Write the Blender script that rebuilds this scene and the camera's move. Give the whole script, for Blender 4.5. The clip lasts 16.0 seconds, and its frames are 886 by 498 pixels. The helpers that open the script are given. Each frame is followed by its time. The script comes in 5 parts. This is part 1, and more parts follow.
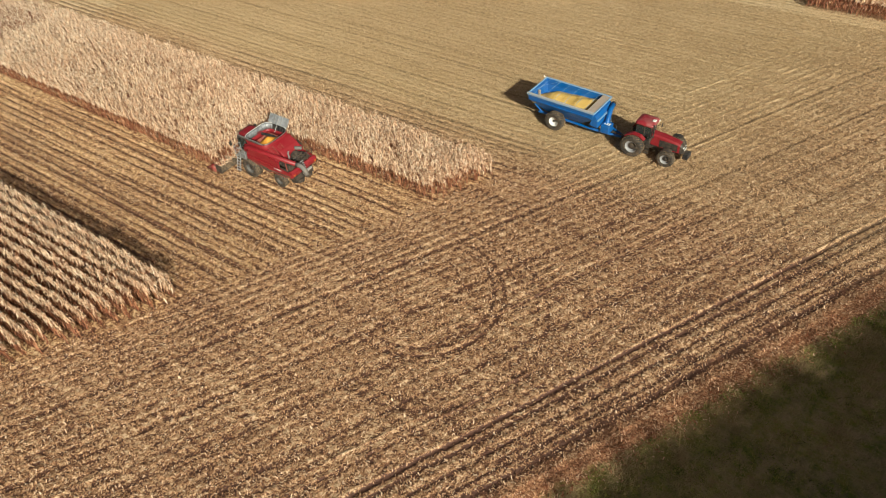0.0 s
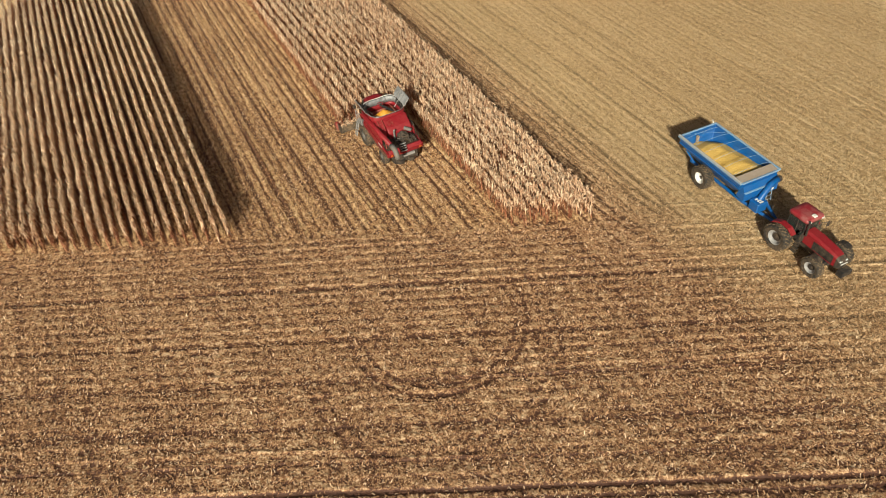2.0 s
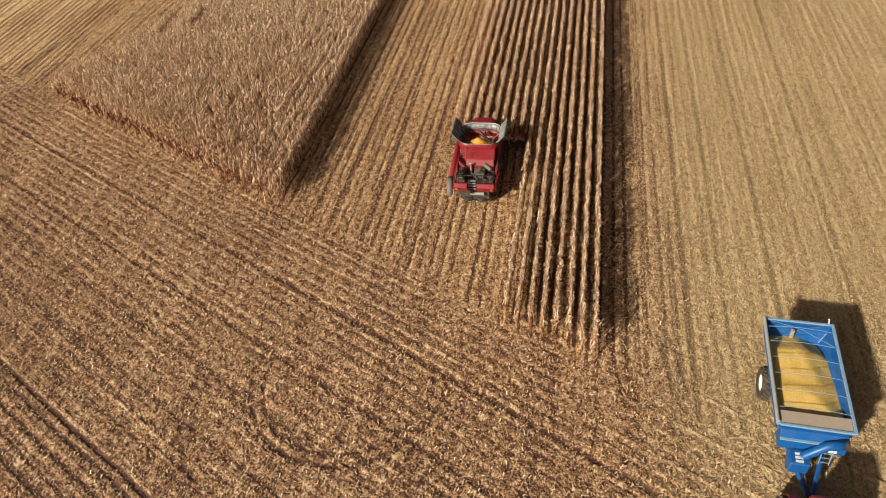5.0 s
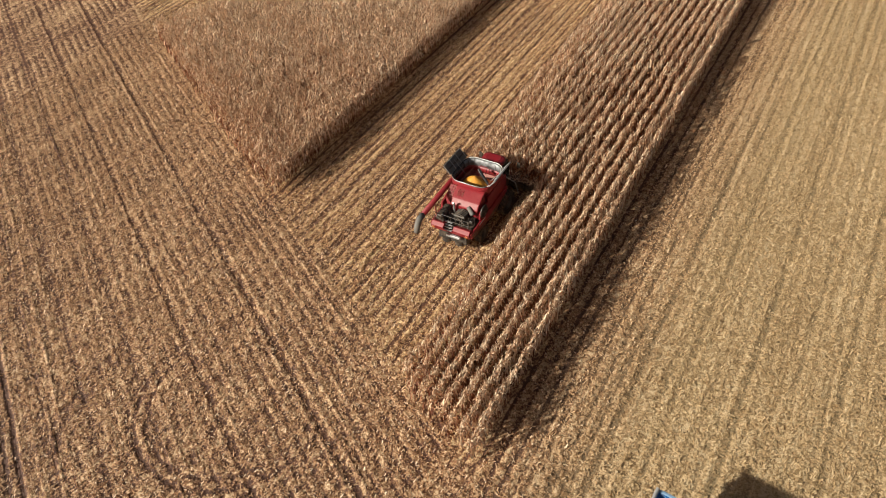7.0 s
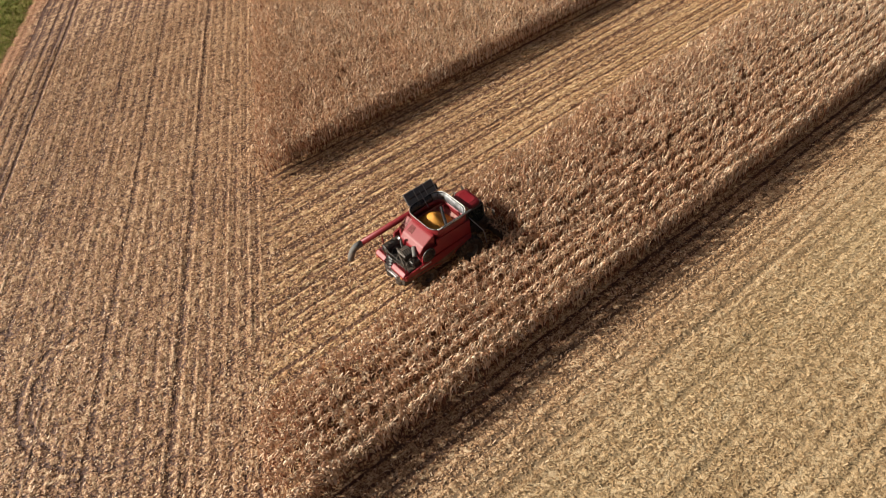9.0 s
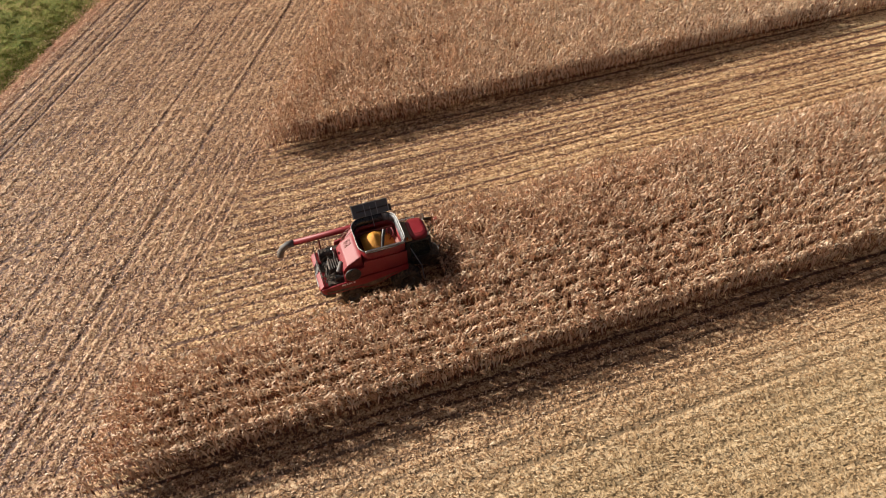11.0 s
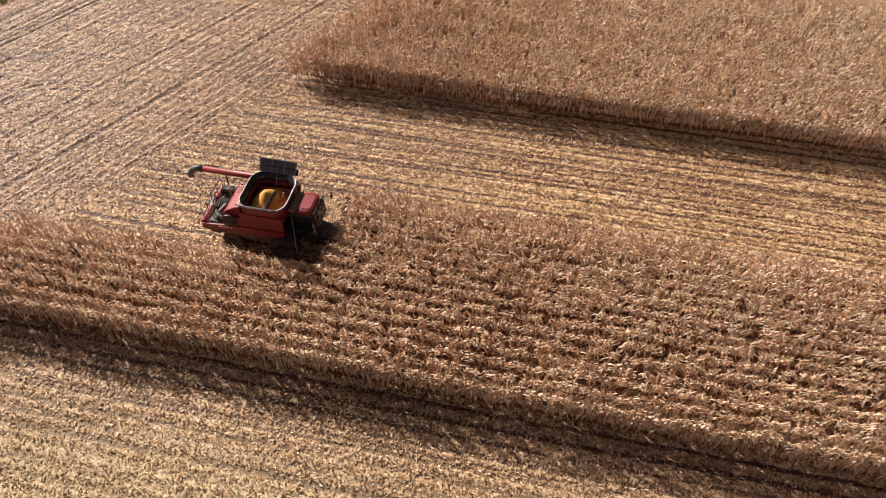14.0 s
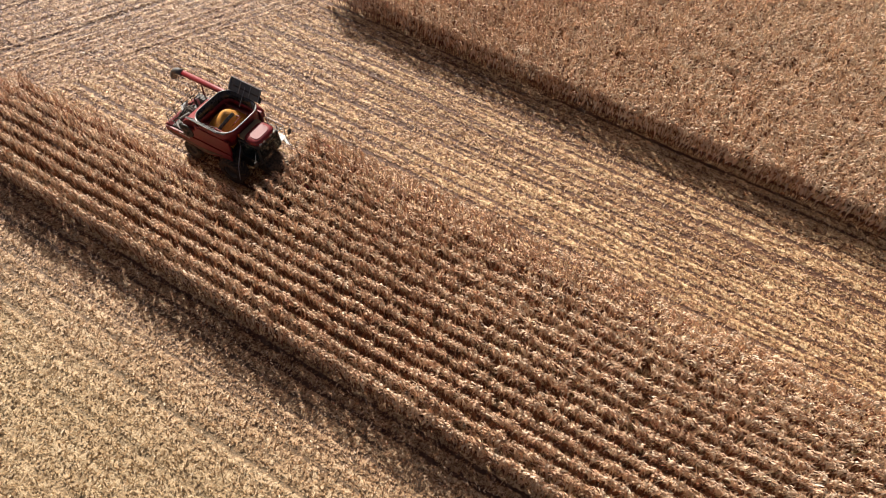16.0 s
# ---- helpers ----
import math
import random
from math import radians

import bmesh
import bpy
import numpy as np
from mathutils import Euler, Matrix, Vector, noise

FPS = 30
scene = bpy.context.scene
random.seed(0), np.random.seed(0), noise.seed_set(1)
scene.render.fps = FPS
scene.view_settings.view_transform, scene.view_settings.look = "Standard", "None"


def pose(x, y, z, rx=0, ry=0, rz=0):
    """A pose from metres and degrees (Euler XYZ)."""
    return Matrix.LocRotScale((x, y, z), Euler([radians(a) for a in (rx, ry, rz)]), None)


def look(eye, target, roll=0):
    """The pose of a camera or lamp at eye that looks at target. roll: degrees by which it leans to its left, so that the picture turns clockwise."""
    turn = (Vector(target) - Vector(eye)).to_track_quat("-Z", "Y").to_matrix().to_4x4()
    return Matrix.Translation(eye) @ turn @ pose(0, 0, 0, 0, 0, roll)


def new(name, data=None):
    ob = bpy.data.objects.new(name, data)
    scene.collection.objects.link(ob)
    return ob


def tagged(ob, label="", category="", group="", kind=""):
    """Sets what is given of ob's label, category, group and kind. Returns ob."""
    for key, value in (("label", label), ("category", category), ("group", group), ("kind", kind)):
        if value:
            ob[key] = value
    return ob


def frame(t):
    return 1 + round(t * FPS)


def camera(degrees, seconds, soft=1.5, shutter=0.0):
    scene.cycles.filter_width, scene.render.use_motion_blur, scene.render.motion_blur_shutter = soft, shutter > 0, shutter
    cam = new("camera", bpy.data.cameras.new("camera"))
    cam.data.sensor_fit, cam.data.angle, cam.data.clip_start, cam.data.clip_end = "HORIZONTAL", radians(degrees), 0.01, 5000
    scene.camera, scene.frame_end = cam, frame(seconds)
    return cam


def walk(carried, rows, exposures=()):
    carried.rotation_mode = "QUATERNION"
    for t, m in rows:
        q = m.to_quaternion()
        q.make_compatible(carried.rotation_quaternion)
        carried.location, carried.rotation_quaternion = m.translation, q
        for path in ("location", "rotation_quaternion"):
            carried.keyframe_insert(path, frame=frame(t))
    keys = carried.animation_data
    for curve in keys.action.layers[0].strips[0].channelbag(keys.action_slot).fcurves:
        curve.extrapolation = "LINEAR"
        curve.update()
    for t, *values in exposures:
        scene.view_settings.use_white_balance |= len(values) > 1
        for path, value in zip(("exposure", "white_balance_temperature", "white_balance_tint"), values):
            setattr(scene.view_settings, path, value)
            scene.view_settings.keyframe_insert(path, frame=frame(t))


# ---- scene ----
# World: x along the corn rows (the way the combine drives), y to its left, z up.
cam = camera(65.33, 16.0, soft=1.0)
# seconds, eye, the place on the ground looked at, roll
PATH = [
    (0.0, (0.762, 0.503, 36.099), (23.698, -30.391, 0.0), -3.962),
    (0.5, (-1.224, -3.242, 35.718), (24.686, -30.252, 0.0), -4.513),
    (1.0, (-2.862, -7.161, 35.331), (25.846, -30.013, 0.0), -5.160),
    (1.5, (-4.100, -11.215, 34.949), (27.052, -29.646, 0.0), -5.780),
    (2.0, (-4.884, -15.342, 34.577), (28.166, -29.270, 0.0), -6.287),
    (2.5, (-5.206, -19.478, 34.206), (29.137, -29.058, 0.0), -6.687),
    (3.0, (-5.099, -23.564, 33.800), (30.001, -29.042, 0.0), -6.963),
    (3.5, (-4.578, -27.547, 33.376), (30.810, -29.120, 0.0), -7.048),
    (4.0, (-3.620, -31.379, 33.030), (31.719, -29.228, 0.0), -6.970),
    (4.5, (-2.178, -35.029, 32.895), (32.711, -29.383, 0.0), -6.837),
    (5.0, (-0.244, -38.487, 32.999), (33.681, -29.628, 0.0), -6.775),
    (5.5, (2.122, -41.758, 33.212), (34.655, -29.943, 0.0), -6.849),
    (6.0, (4.820, -44.846, 33.347), (35.706, -30.250, 0.0), -7.024),
    (6.5, (7.760, -47.733, 33.273), (36.859, -30.479, 0.0), -7.196),
    (7.0, (10.902, -50.371, 33.011), (38.047, -30.637, 0.0), -7.309),
    (7.5, (14.252, -52.683, 32.705), (39.206, -30.771, 0.0), -7.401),
    (8.0, (17.800, -54.594, 32.445), (40.344, -30.878, 0.0), -7.516),
    (8.5, (21.487, -56.091, 32.217), (41.439, -30.935, 0.0), -7.680),
    (9.0, (25.151, -57.253, 31.982), (42.477, -30.891, 0.0), -7.709),
    (9.5, (28.557, -58.184, 31.766), (43.479, -30.767, 0.0), -7.262),
    (10.0, (31.635, -58.936, 31.607), (44.465, -30.611, 0.0), -6.194),
    (10.5, (34.551, -59.503, 31.516), (45.422, -30.454, 0.0), -4.756),
    (11.0, (37.562, -59.850, 31.479), (46.342, -30.337, 0.0), -3.373),
    (11.5, (40.848, -59.946, 31.481), (47.252, -30.284, 0.0), -2.359),
    (12.0, (44.365, -59.784, 31.516), (48.205, -30.256, 0.0), -1.646),
    (12.5, (47.880, -59.371, 31.599), (49.211, -30.211, 0.0), -0.948),
    (13.0, (51.210, -58.698, 31.730), (50.224, -30.193, 0.0), -0.219),
    (13.5, (54.296, -57.774, 31.881), (51.223, -30.216, 0.0), 0.454),
    (14.0, (57.140, -56.622, 32.024), (52.215, -30.227, 0.0), 1.126),
    (14.5, (59.755, -55.247, 32.173), (53.221, -30.237, 0.0), 1.868),
    (15.0, (62.165, -53.656, 32.363), (54.258, -30.309, 0.0), 2.611),
    (15.5, (64.405, -51.899, 32.586), (55.323, -30.427, 0.0), 3.257),
    (16.0, (66.497, -50.030, 32.806), (56.388, -30.535, 0.0), 3.796),
]
EXPOSURES = [(0.0, 0.3, 5950, 2), (3.0, 0.19, 6450, 5), (8.0, 0.37, 6050, 9), (12.0, 0.55, 6000, 14), (16.0, 0.6, 6000, 15)]

walk(cam, [(t, look(eye, target, roll)) for t, eye, target, roll in PATH], EXPOSURES)

# ---- light ----
SUN = Vector((-0.71, 0.51, 0.485)).normalized()
world = bpy.data.worlds.new("sky")
scene.world = world
world.use_nodes = True
sky = world.node_tree.nodes.new("ShaderNodeTexSky")
sky.sky_type, sky.sun_disc = "NISHITA", False
sky.dust_density, sky.ozone_density, sky.air_density = 7.0, 0.2, 0.6
sky.sun_elevation = math.asin(SUN.z)
sky.sun_rotation = math.atan2(SUN.x, SUN.y)
haze = world.node_tree.nodes.new("ShaderNodeMix")
haze.data_type, haze.blend_type = "RGBA", "MULTIPLY"
haze.inputs[0].default_value = 1.0
haze.inputs[7].default_value = (1.0, 0.9, 0.78, 1)       # dusty autumn haze
world.node_tree.links.new(sky.outputs[0], haze.inputs[6])
world.node_tree.links.new(haze.outputs[2], world.node_tree.nodes["Background"].inputs[0])
world.node_tree.nodes["Background"].inputs[1].default_value = 0.034
sun = new("sun", bpy.data.lights.new("sun", "SUN"))
sun.data.energy, sun.data.angle, sun.data.color = 5.0, radians(2.0), (1.0, 0.905, 0.73)
sun.matrix_world = look(SUN * 200, (0, 0, 0))


# ---- material kit ----
class Kit:
    """A small builder of node materials."""

    def __init__(self, name):
        self.m = bpy.data.materials.new(name)
        self.m.use_nodes = True
        self.t = self.m.node_tree
        self.n = self.t.nodes
        self.p = self.n["Principled BSDF"]
        self.geo = None

    def put(self, kind, **values):
        node = self.n.new(kind)
        for key, value in values.items():
            setattr(node, key, value)
        return node

    def link(self, a, b):
        self.t.links.new(a, b)

    def feed(self, socket, value):
        if hasattr(value, "is_linked"):
            self.link(value, socket)
        else:
            socket.default_value = value

    def where(self):
        if self.geo is None:
            self.geo = self.put("ShaderNodeNewGeometry")
        return self.geo.outputs["Position"]

    def local(self):
        return self.put("ShaderNodeTexCoord").outputs["Object"]

    def island(self):
        return self.put("ShaderNodeNewGeometry").outputs["Random Per Island"]

    def chance(self):
        return self.put("ShaderNodeObjectInfo").outputs["Random"]

    def map(self, vector, scale=(1, 1, 1), turn=0.0, shift=(0, 0, 0)):
        node = self.put("ShaderNodeMapping")
        self.link(vector, node.inputs[0])
        node.inputs["Location"].default_value = shift
        node.inputs["Rotation"].default_value = (0, 0, turn)
        node.inputs["Scale"].default_value = scale
        return node.outputs[0]

    def noise(self, vector, scale, detail=3.0, rough=0.55):
        node = self.put("ShaderNodeTexNoise")
        self.link(vector, node.inputs["Vector"])
        node.inputs["Scale"].default_value = scale
        node.inputs["Detail"].default_value = detail
        node.inputs["Roughness"].default_value = rough
        return node.outputs[0]

    def cells(self, vector, scale):
        node = self.put("ShaderNodeTexVoronoi")
        self.link(vector, node.inputs["Vector"])
        node.inputs["Scale"].default_value = scale
        return node

    def ramp(self, value, stops):
        node = self.put("ShaderNodeValToRGB")
        self.link(value, node.inputs[0])
        ramp = node.color_ramp
        while len(ramp.elements) < len(stops):
            ramp.elements.new(0.5)
        for e, (at, c) in zip(ramp.elements, stops):
            e.position = at
            e.color = (c, c, c, 1) if isinstance(c, (int, float)) else (*c, 1)
        return node.outputs[0]

    def math(self, op, a, b=0.0, c=0.0, clamp=False):
        node = self.put("ShaderNodeMath", operation=op, use_clamp=clamp)
        for socket, value in zip(node.inputs, (a, b, c)):
            self.feed(socket, value)
        return node.outputs[0]

    def mix(self, fac, a, b, blend="MIX"):
        node = self.put("ShaderNodeMix", data_type="RGBA", blend_type=blend)
        self.feed(node.inputs[0], fac)
        for socket, value in ((node.inputs[6], a), (node.inputs[7], b)):
            self.feed(socket, (*value, 1) if isinstance(value, tuple) else value)
        return node.outputs[2]

    def dot(self, vector, normal):
        node = self.put("ShaderNodeVectorMath", operation="DOT_PRODUCT")
        self.link(vector, node.inputs[0])
        node.inputs[1].default_value = normal
        return node.outputs["Value"]

    def bump(self, height, strength, distance):
        node = self.put("ShaderNodeBump")
        self.link(height, node.inputs["Height"])
        node.inputs["Strength"].default_value = strength
        node.inputs["Distance"].default_value = distance
        self.link(node.outputs[0], self.p.inputs["Normal"])

    def done(self, colour=None, rough=None, metal=None):
        if colour is not None:
            self.feed(self.p.inputs["Base Color"], (*colour, 1) if isinstance(colour, tuple) else colour)
        if rough is not None:
            self.feed(self.p.inputs["Roughness"], rough)
        if metal is not None:
            self.feed(self.p.inputs["Metallic"], metal)
        return self.m


# ---- plan of the field ----
ROW = 0.76                                    # row spacing
HEAD_PHASE = 28.2                             # where the headland rows run, from the grass edge
ALONG = Vector((0.4586, 0.8886, 0)).normalized()   # the way of the headland and the grass edge
OUT = Vector((-ALONG.y, ALONG.x, 0))          # from the field to the grass
CORNER = Vector((37.4, -15.8, 0))             # where the block meets the headland
BLOCK_Y = -16.4                              # edge of the standing block
GRASS = Vector((6.8, -17.9, 0))               # a place on the grass edge
STRIP_Y = -40.42                               # far edge of the standing strip
STRIP_ROWS, LEFT_ROWS = 16, 8
FAR_X = 125.0
COMBINE_X, COMBINE_Y = 40.0, -31.25            # rear axle of the combine
CUT_X = COMBINE_X + 6.2                      # how far the swath is cut


def end_x(y):
    """Where the rows begin, at the headland."""
    return CORNER.x + (y - CORNER.y) * ALONG.x / ALONG.y


def mesh_from(name, verts, loops, counts, smooth=False):
    me = bpy.data.meshes.new(name)
    verts, loops, counts = np.asarray(verts, np.float32), np.asarray(loops, np.int32), np.asarray(counts, np.int32)
    me.vertices.add(len(verts))
    me.vertices.foreach_set("co", verts.ravel())
    me.loops.add(len(loops))
    me.loops.foreach_set("vertex_index", loops)
    me.polygons.add(len(counts))
    me.polygons.foreach_set("loop_start", np.r_[0, np.cumsum(counts)[:-1]].astype(np.int32))
    me.polygons.foreach_set("loop_total", counts)
    me.update(calc_edges=True)
    me.validate()
    return me


# wheel ruts: offset from the grass edge, half width, strength
RUTS = [(-2.4, 0.26, 1.0), (-3.15, 0.17, 0.55), (-4.2, 0.17, 0.5), (-5.25, 0.18, 0.75), (-5.85, 0.2, 0.95), (-7.6, 0.18, 0.4), (-9.9, 0.2, 0.5), (-13.0, 0.2, 0.45), (-16.2, 0.2, 0.4), (-20.8, 0.2, 0.45)]
# lane furrows: y, half width, strength
FURROWS = [(-18.6, 0.2, 0.4), (-19.3, 0.22, 0.5), (-20.9, 0.28, 0.6), (-21.6, 0.2, 0.4), (-23.4, 0.2, 0.45), (-26.9, 0.28, 0.4), (-43.1, 0.22, 0.45), (-45.6, 0.22, 0.45), (-47.9, 0.2, 0.4), (-51.0, 0.25, 0.45), (-55.4, 0.25, 0.5), (-57.5, 0.25, 0.4)]
# short wheel tracks on the headland: y, half width, strength
TRACKS = [(-41.75, 0.2, 0.55), (-42.5, 0.2, 0.4), (-44.65, 0.22, 0.75), (-45.35, 0.22, 0.7)]
# turning tracks: centre, radius, half width, strength
TURNS = [((20.96, -24.78), 8.16, 0.22, 0.45), ((20.96, -24.78), 7.4, 0.17, 0.35), ((22.44, -25.93), 5.81, 0.23, 0.72), ((22.44, -25.93), 5.1, 0.19, 0.62), ((20.9, -24.1), 3.9, 0.18, 0.35), ((9.85, -42.2), 5.6, 0.2, 0.35), ((9.85, -42.2), 8.1, 0.2, 0.3)]


def ground_material():
    k = Kit("field soil and chaff")
    pos = k.where()
    yy = k.dot(pos, (0, 1, 0))
    xx = k.dot(pos, (1, 0, 0))
    end = k.math("SUBTRACT", k.dot(pos, OUT), OUT.dot(CORNER))        # above 0 on the headland
    slow = k.noise(pos, 0.35, 2)
    wob = k.math("MULTIPLY_ADD", slow, 3.0, -1.5)
    head = k.math("MULTIPLY_ADD", k.math("ADD", end, wob), 0.6, 0.5, clamp=True)
    edge = k.math("SUBTRACT", k.dot(pos, OUT), OUT.dot(GRASS))
    ragged = k.math("MULTIPLY_ADD", k.noise(pos, 0.6, 5, 0.65), 3.6, -1.45)
    green = k.math("MULTIPLY_ADD", k.math("ADD", edge, ragged), 2.2, 0.6, clamp=True)
    # long streaks along the rows
    turn = -math.atan2(ALONG.y, ALONG.x)
    field = k.noise(k.map(pos, (0.06, 1.0, 1)), 1.25, 5, 0.65)
    cross = k.noise(k.map(pos, (0.07, 1.0, 1), turn), 1.15, 5, 0.65)
    streak = k.mix(head, field, cross)
    broad = k.mix(head, k.noise(k.map(pos, (0.03, 0.35, 1)), 1.0, 3), k.noise(k.map(pos, (0.04, 0.3, 1), turn), 1.0, 3))
    # the stubble rows, fading in and out
    jit = k.math("MULTIPLY_ADD", k.noise(pos, 0.7, 3), 0.3, -0.15)
    wave_f = k.math("COSINE", k.math("MULTIPLY", k.math("ADD", k.math("ADD", yy, jit), -(STRIP_Y + ROW / 2)), 2 * math.pi / ROW))
    wave_h = k.math("COSINE", k.math("MULTIPLY", k.math("ADD", k.math("ADD", edge, jit), HEAD_PHASE), 2 * math.pi / ROW))
    strong = k.mix(head, k.noise(k.map(pos, (0.05, 0.9, 1)), 1.0, 3), k.noise(k.map(pos, (0.05, 0.9, 1), turn), 1.0, 3))
    strong = k.ramp(strong, [(0.36, 0.12), (0.54, 1.0)])
    wave = k.math("MULTIPLY", k.mix(head, wave_f, k.math("MULTIPLY", wave_h, 0.85)), strong)
    wave = k.math("MULTIPLY", wave, k.math("MULTIPLY_ADD", k.math("MULTIPLY_ADD", yy, -0.16, -6.6, clamp=True), -0.45, 1.0))
    fine = k.noise(pos, 7.5, 7, 0.72)
    grit = k.noise(pos, 38.0, 3, 0.7)
    patch = k.noise(pos, 0.09, 3)
    # ruts, furrows and turning tracks: pressed down to the soil
    shift = k.math("MULTIPLY_ADD", k.noise(pos, 0.25, 4, 0.6), 0.36, -0.18)
    rut = None
    lines = [(edge, o, w, s) for o, w, s in RUTS] + [(yy, o, w, s) for o, w, s in FURROWS]
    for (cx, cy), r, w, s in TURNS:
        gap = k.put("ShaderNodeVectorMath", operation="DISTANCE")
        flat = k.put("ShaderNodeVectorMath", operation="MULTIPLY")
        k.link(pos, flat.inputs[0])
        flat.inputs[1].default_value = (1, 1, 0)
        k.link(flat.outputs[0], gap.inputs[0])
        gap.inputs[1].default_value = (cx, cy, 0)
        lines.append((gap.outputs["Value"], r, w, s * 0.9))
    inside = k.math("SUBTRACT", 1.0, head)
    near = k.math("MULTIPLY", k.math("SUBTRACT", xx, 21.8, clamp=True), k.math("SUBTRACT", 28.0, xx, clamp=True))
    for n, (c, o, w, s) in enumerate(lines):
        a = k.math("ABSOLUTE", k.math("SUBTRACT", k.math("ADD", c, shift), o))
        line = k.math("MULTIPLY", k.math("MULTIPLY_ADD", a, -1.5 / w, 1.5, clamp=True), s)
        if n < len(RUTS):
            line = k.math("MULTIPLY", line, head)
        elif n < len(RUTS) + len(FURROWS):
            line = k.math("MULTIPLY", line, inside)
        else:
            line = k.math("MULTIPLY", line, k.math("MULTIPLY", head, k.math("MULTIPLY", k.ramp(cross, [(0.34, 0.05), (0.58, 1.0)]), k.math("MULTIPLY_ADD", xx, -0.4, 0.4 * TURNS[n - len(RUTS) - len(FURROWS)][0][0] + 0.9, clamp=True))))
        rut = line if rut is None else k.math("MAXIMUM", rut, line)
    for o, w, s in TRACKS:
        slant = k.math("MULTIPLY_ADD", xx, -0.19, 4.3)
        a = k.math("ABSOLUTE", k.math("SUBTRACT", k.math("ADD", yy, slant), o))
        line = k.math("MULTIPLY", k.math("MULTIPLY", k.math("SUBTRACT", 1.0, k.math("DIVIDE", a, w), clamp=True), s), near)
        rut = k.math("MAXIMUM", rut, line)
    level = k.math("ADD", k.math("MULTIPLY_ADD", fine, 1.1, -0.24), k.math("MULTIPLY", streak, 0.34))
    clump = k.noise(pos, 2.3, 5, 0.72)
    level = k.math("ADD", level, k.math("MULTIPLY_ADD", clump, 0.95, -0.475))
    level = k.math("ADD", level, k.math("MULTIPLY_ADD", grit, 0.22, -0.11))
    trough = k.math("MULTIPLY_ADD", wave, -1.35, -0.35, clamp=True)          # bare soil between the rows, with the stubble's shade lines in its colour
    level = k.math("ADD", level, k.math("MULTIPLY", trough, k.math("MULTIPLY_ADD", head, 0.14, -0.3)))
    level = k.math("ADD", level, k.math("MULTIPLY_ADD", patch, 0.14, -0.07))
    level = k.math("ADD", level, k.math("MULTIPLY_ADD", broad, 0.15, -0.075))
    level = k.math("SUBTRACT", level, k.math("MULTIPLY", rut, 0.3))
    level = k.math("MULTIPLY_ADD", level, 1.6, -0.29)
    older = k.math("MULTIPLY_ADD", yy, -0.16, -6.6, clamp=True)          # the side cut earlier, bleached and flatter
    older = k.math("MULTIPLY", older, k.math("MULTIPLY_ADD", k.math("MULTIPLY_ADD", end, 0.07, 0.1, clamp=True), -0.7, 1.0))
    level = k.math("ADD", level, k.math("MULTIPLY", older, 0.12))
    level = k.math("ADD", level, k.math("MULTIPLY", inside, 0.035))
    level = k.math("ADD", level, k.math("MULTIPLY", k.math("MULTIPLY_ADD", xx, 0.03, -1.6, clamp=True), 0.09))
    chaff = k.ramp(level, [(0.30, (0.09, 0.036, 0.02)), (0.40, (0.20, 0.088, 0.042)), (0.48, (0.41, 0.222, 0.112)), (0.58, (0.57, 0.366, 0.2)), (0.72, (0.73, 0.54, 0.35))])
    chaff = k.mix(k.math("MULTIPLY", older, 0.45), chaff, (0.52, 0.41, 0.215))
    lane = k.math("MULTIPLY", inside, k.math("MULTIPLY_ADD", yy, 0.3, 12.6, clamp=True))
    chaff = k.mix(lane, chaff, (1.2, 1.25, 1.14), "MULTIPLY")
    turf = k.ramp(k.math("ADD", k.math("MULTIPLY", k.noise(pos, 2.5, 6, 0.7), 0.55), k.math("MULTIPLY", k.noise(pos, 0.3, 4), 0.45)), [(0.36, (0.05, 0.07, 0.01)), (0.46, (0.15, 0.185, 0.022)), (0.54, (0.25, 0.24, 0.04)), (0.64, (0.3, 0.18, 0.075))])
    fringe = k.math("MULTIPLY_ADD", k.math("ADD", edge, ragged), -0.45, 0.9, clamp=True)
    southward = k.math("MULTIPLY_ADD", yy, -0.12, -0.6, clamp=True)
    turf = k.mix(k.math("MULTIPLY", southward, k.ramp(k.noise(pos, 0.8, 5, 0.7), [(0.38, 0.05), (0.62, 0.85)])), turf, (0.46, 0.32, 0.18))
    turf = k.mix(k.math("MULTIPLY", fringe, 0.6), turf, (0.33, 0.17, 0.075))
    fallen = k.math("MULTIPLY_ADD", k.math("ADD", edge, ragged), 0.9, 1.9, clamp=True)          # reddish leaves blown against the grass
    chaff = k.mix(k.math("MULTIPLY", fallen, 0.6), chaff, k.ramp(fine, [(0.4, (0.2, 0.07, 0.03)), (0.52, (0.5, 0.225, 0.105)), (0.64, (0.7, 0.41, 0.22))]))
    high = k.math("ADD", k.math("MULTIPLY", fine, 0.7), k.math("MULTIPLY", wave, 0.35))
    high = k.math("ADD", high, k.math("MULTIPLY", clump, 1.6))
    high = k.math("ADD", high, k.math("MULTIPLY", streak, 0.4))
    high = k.math("SUBTRACT", high, k.math("MULTIPLY", rut, 0.7))
    k.bump(high, 1.0, 0.09)
    return k.done(k.mix(green, chaff, turf), k.math("MULTIPLY_ADD", green, 0.3, 0.64))


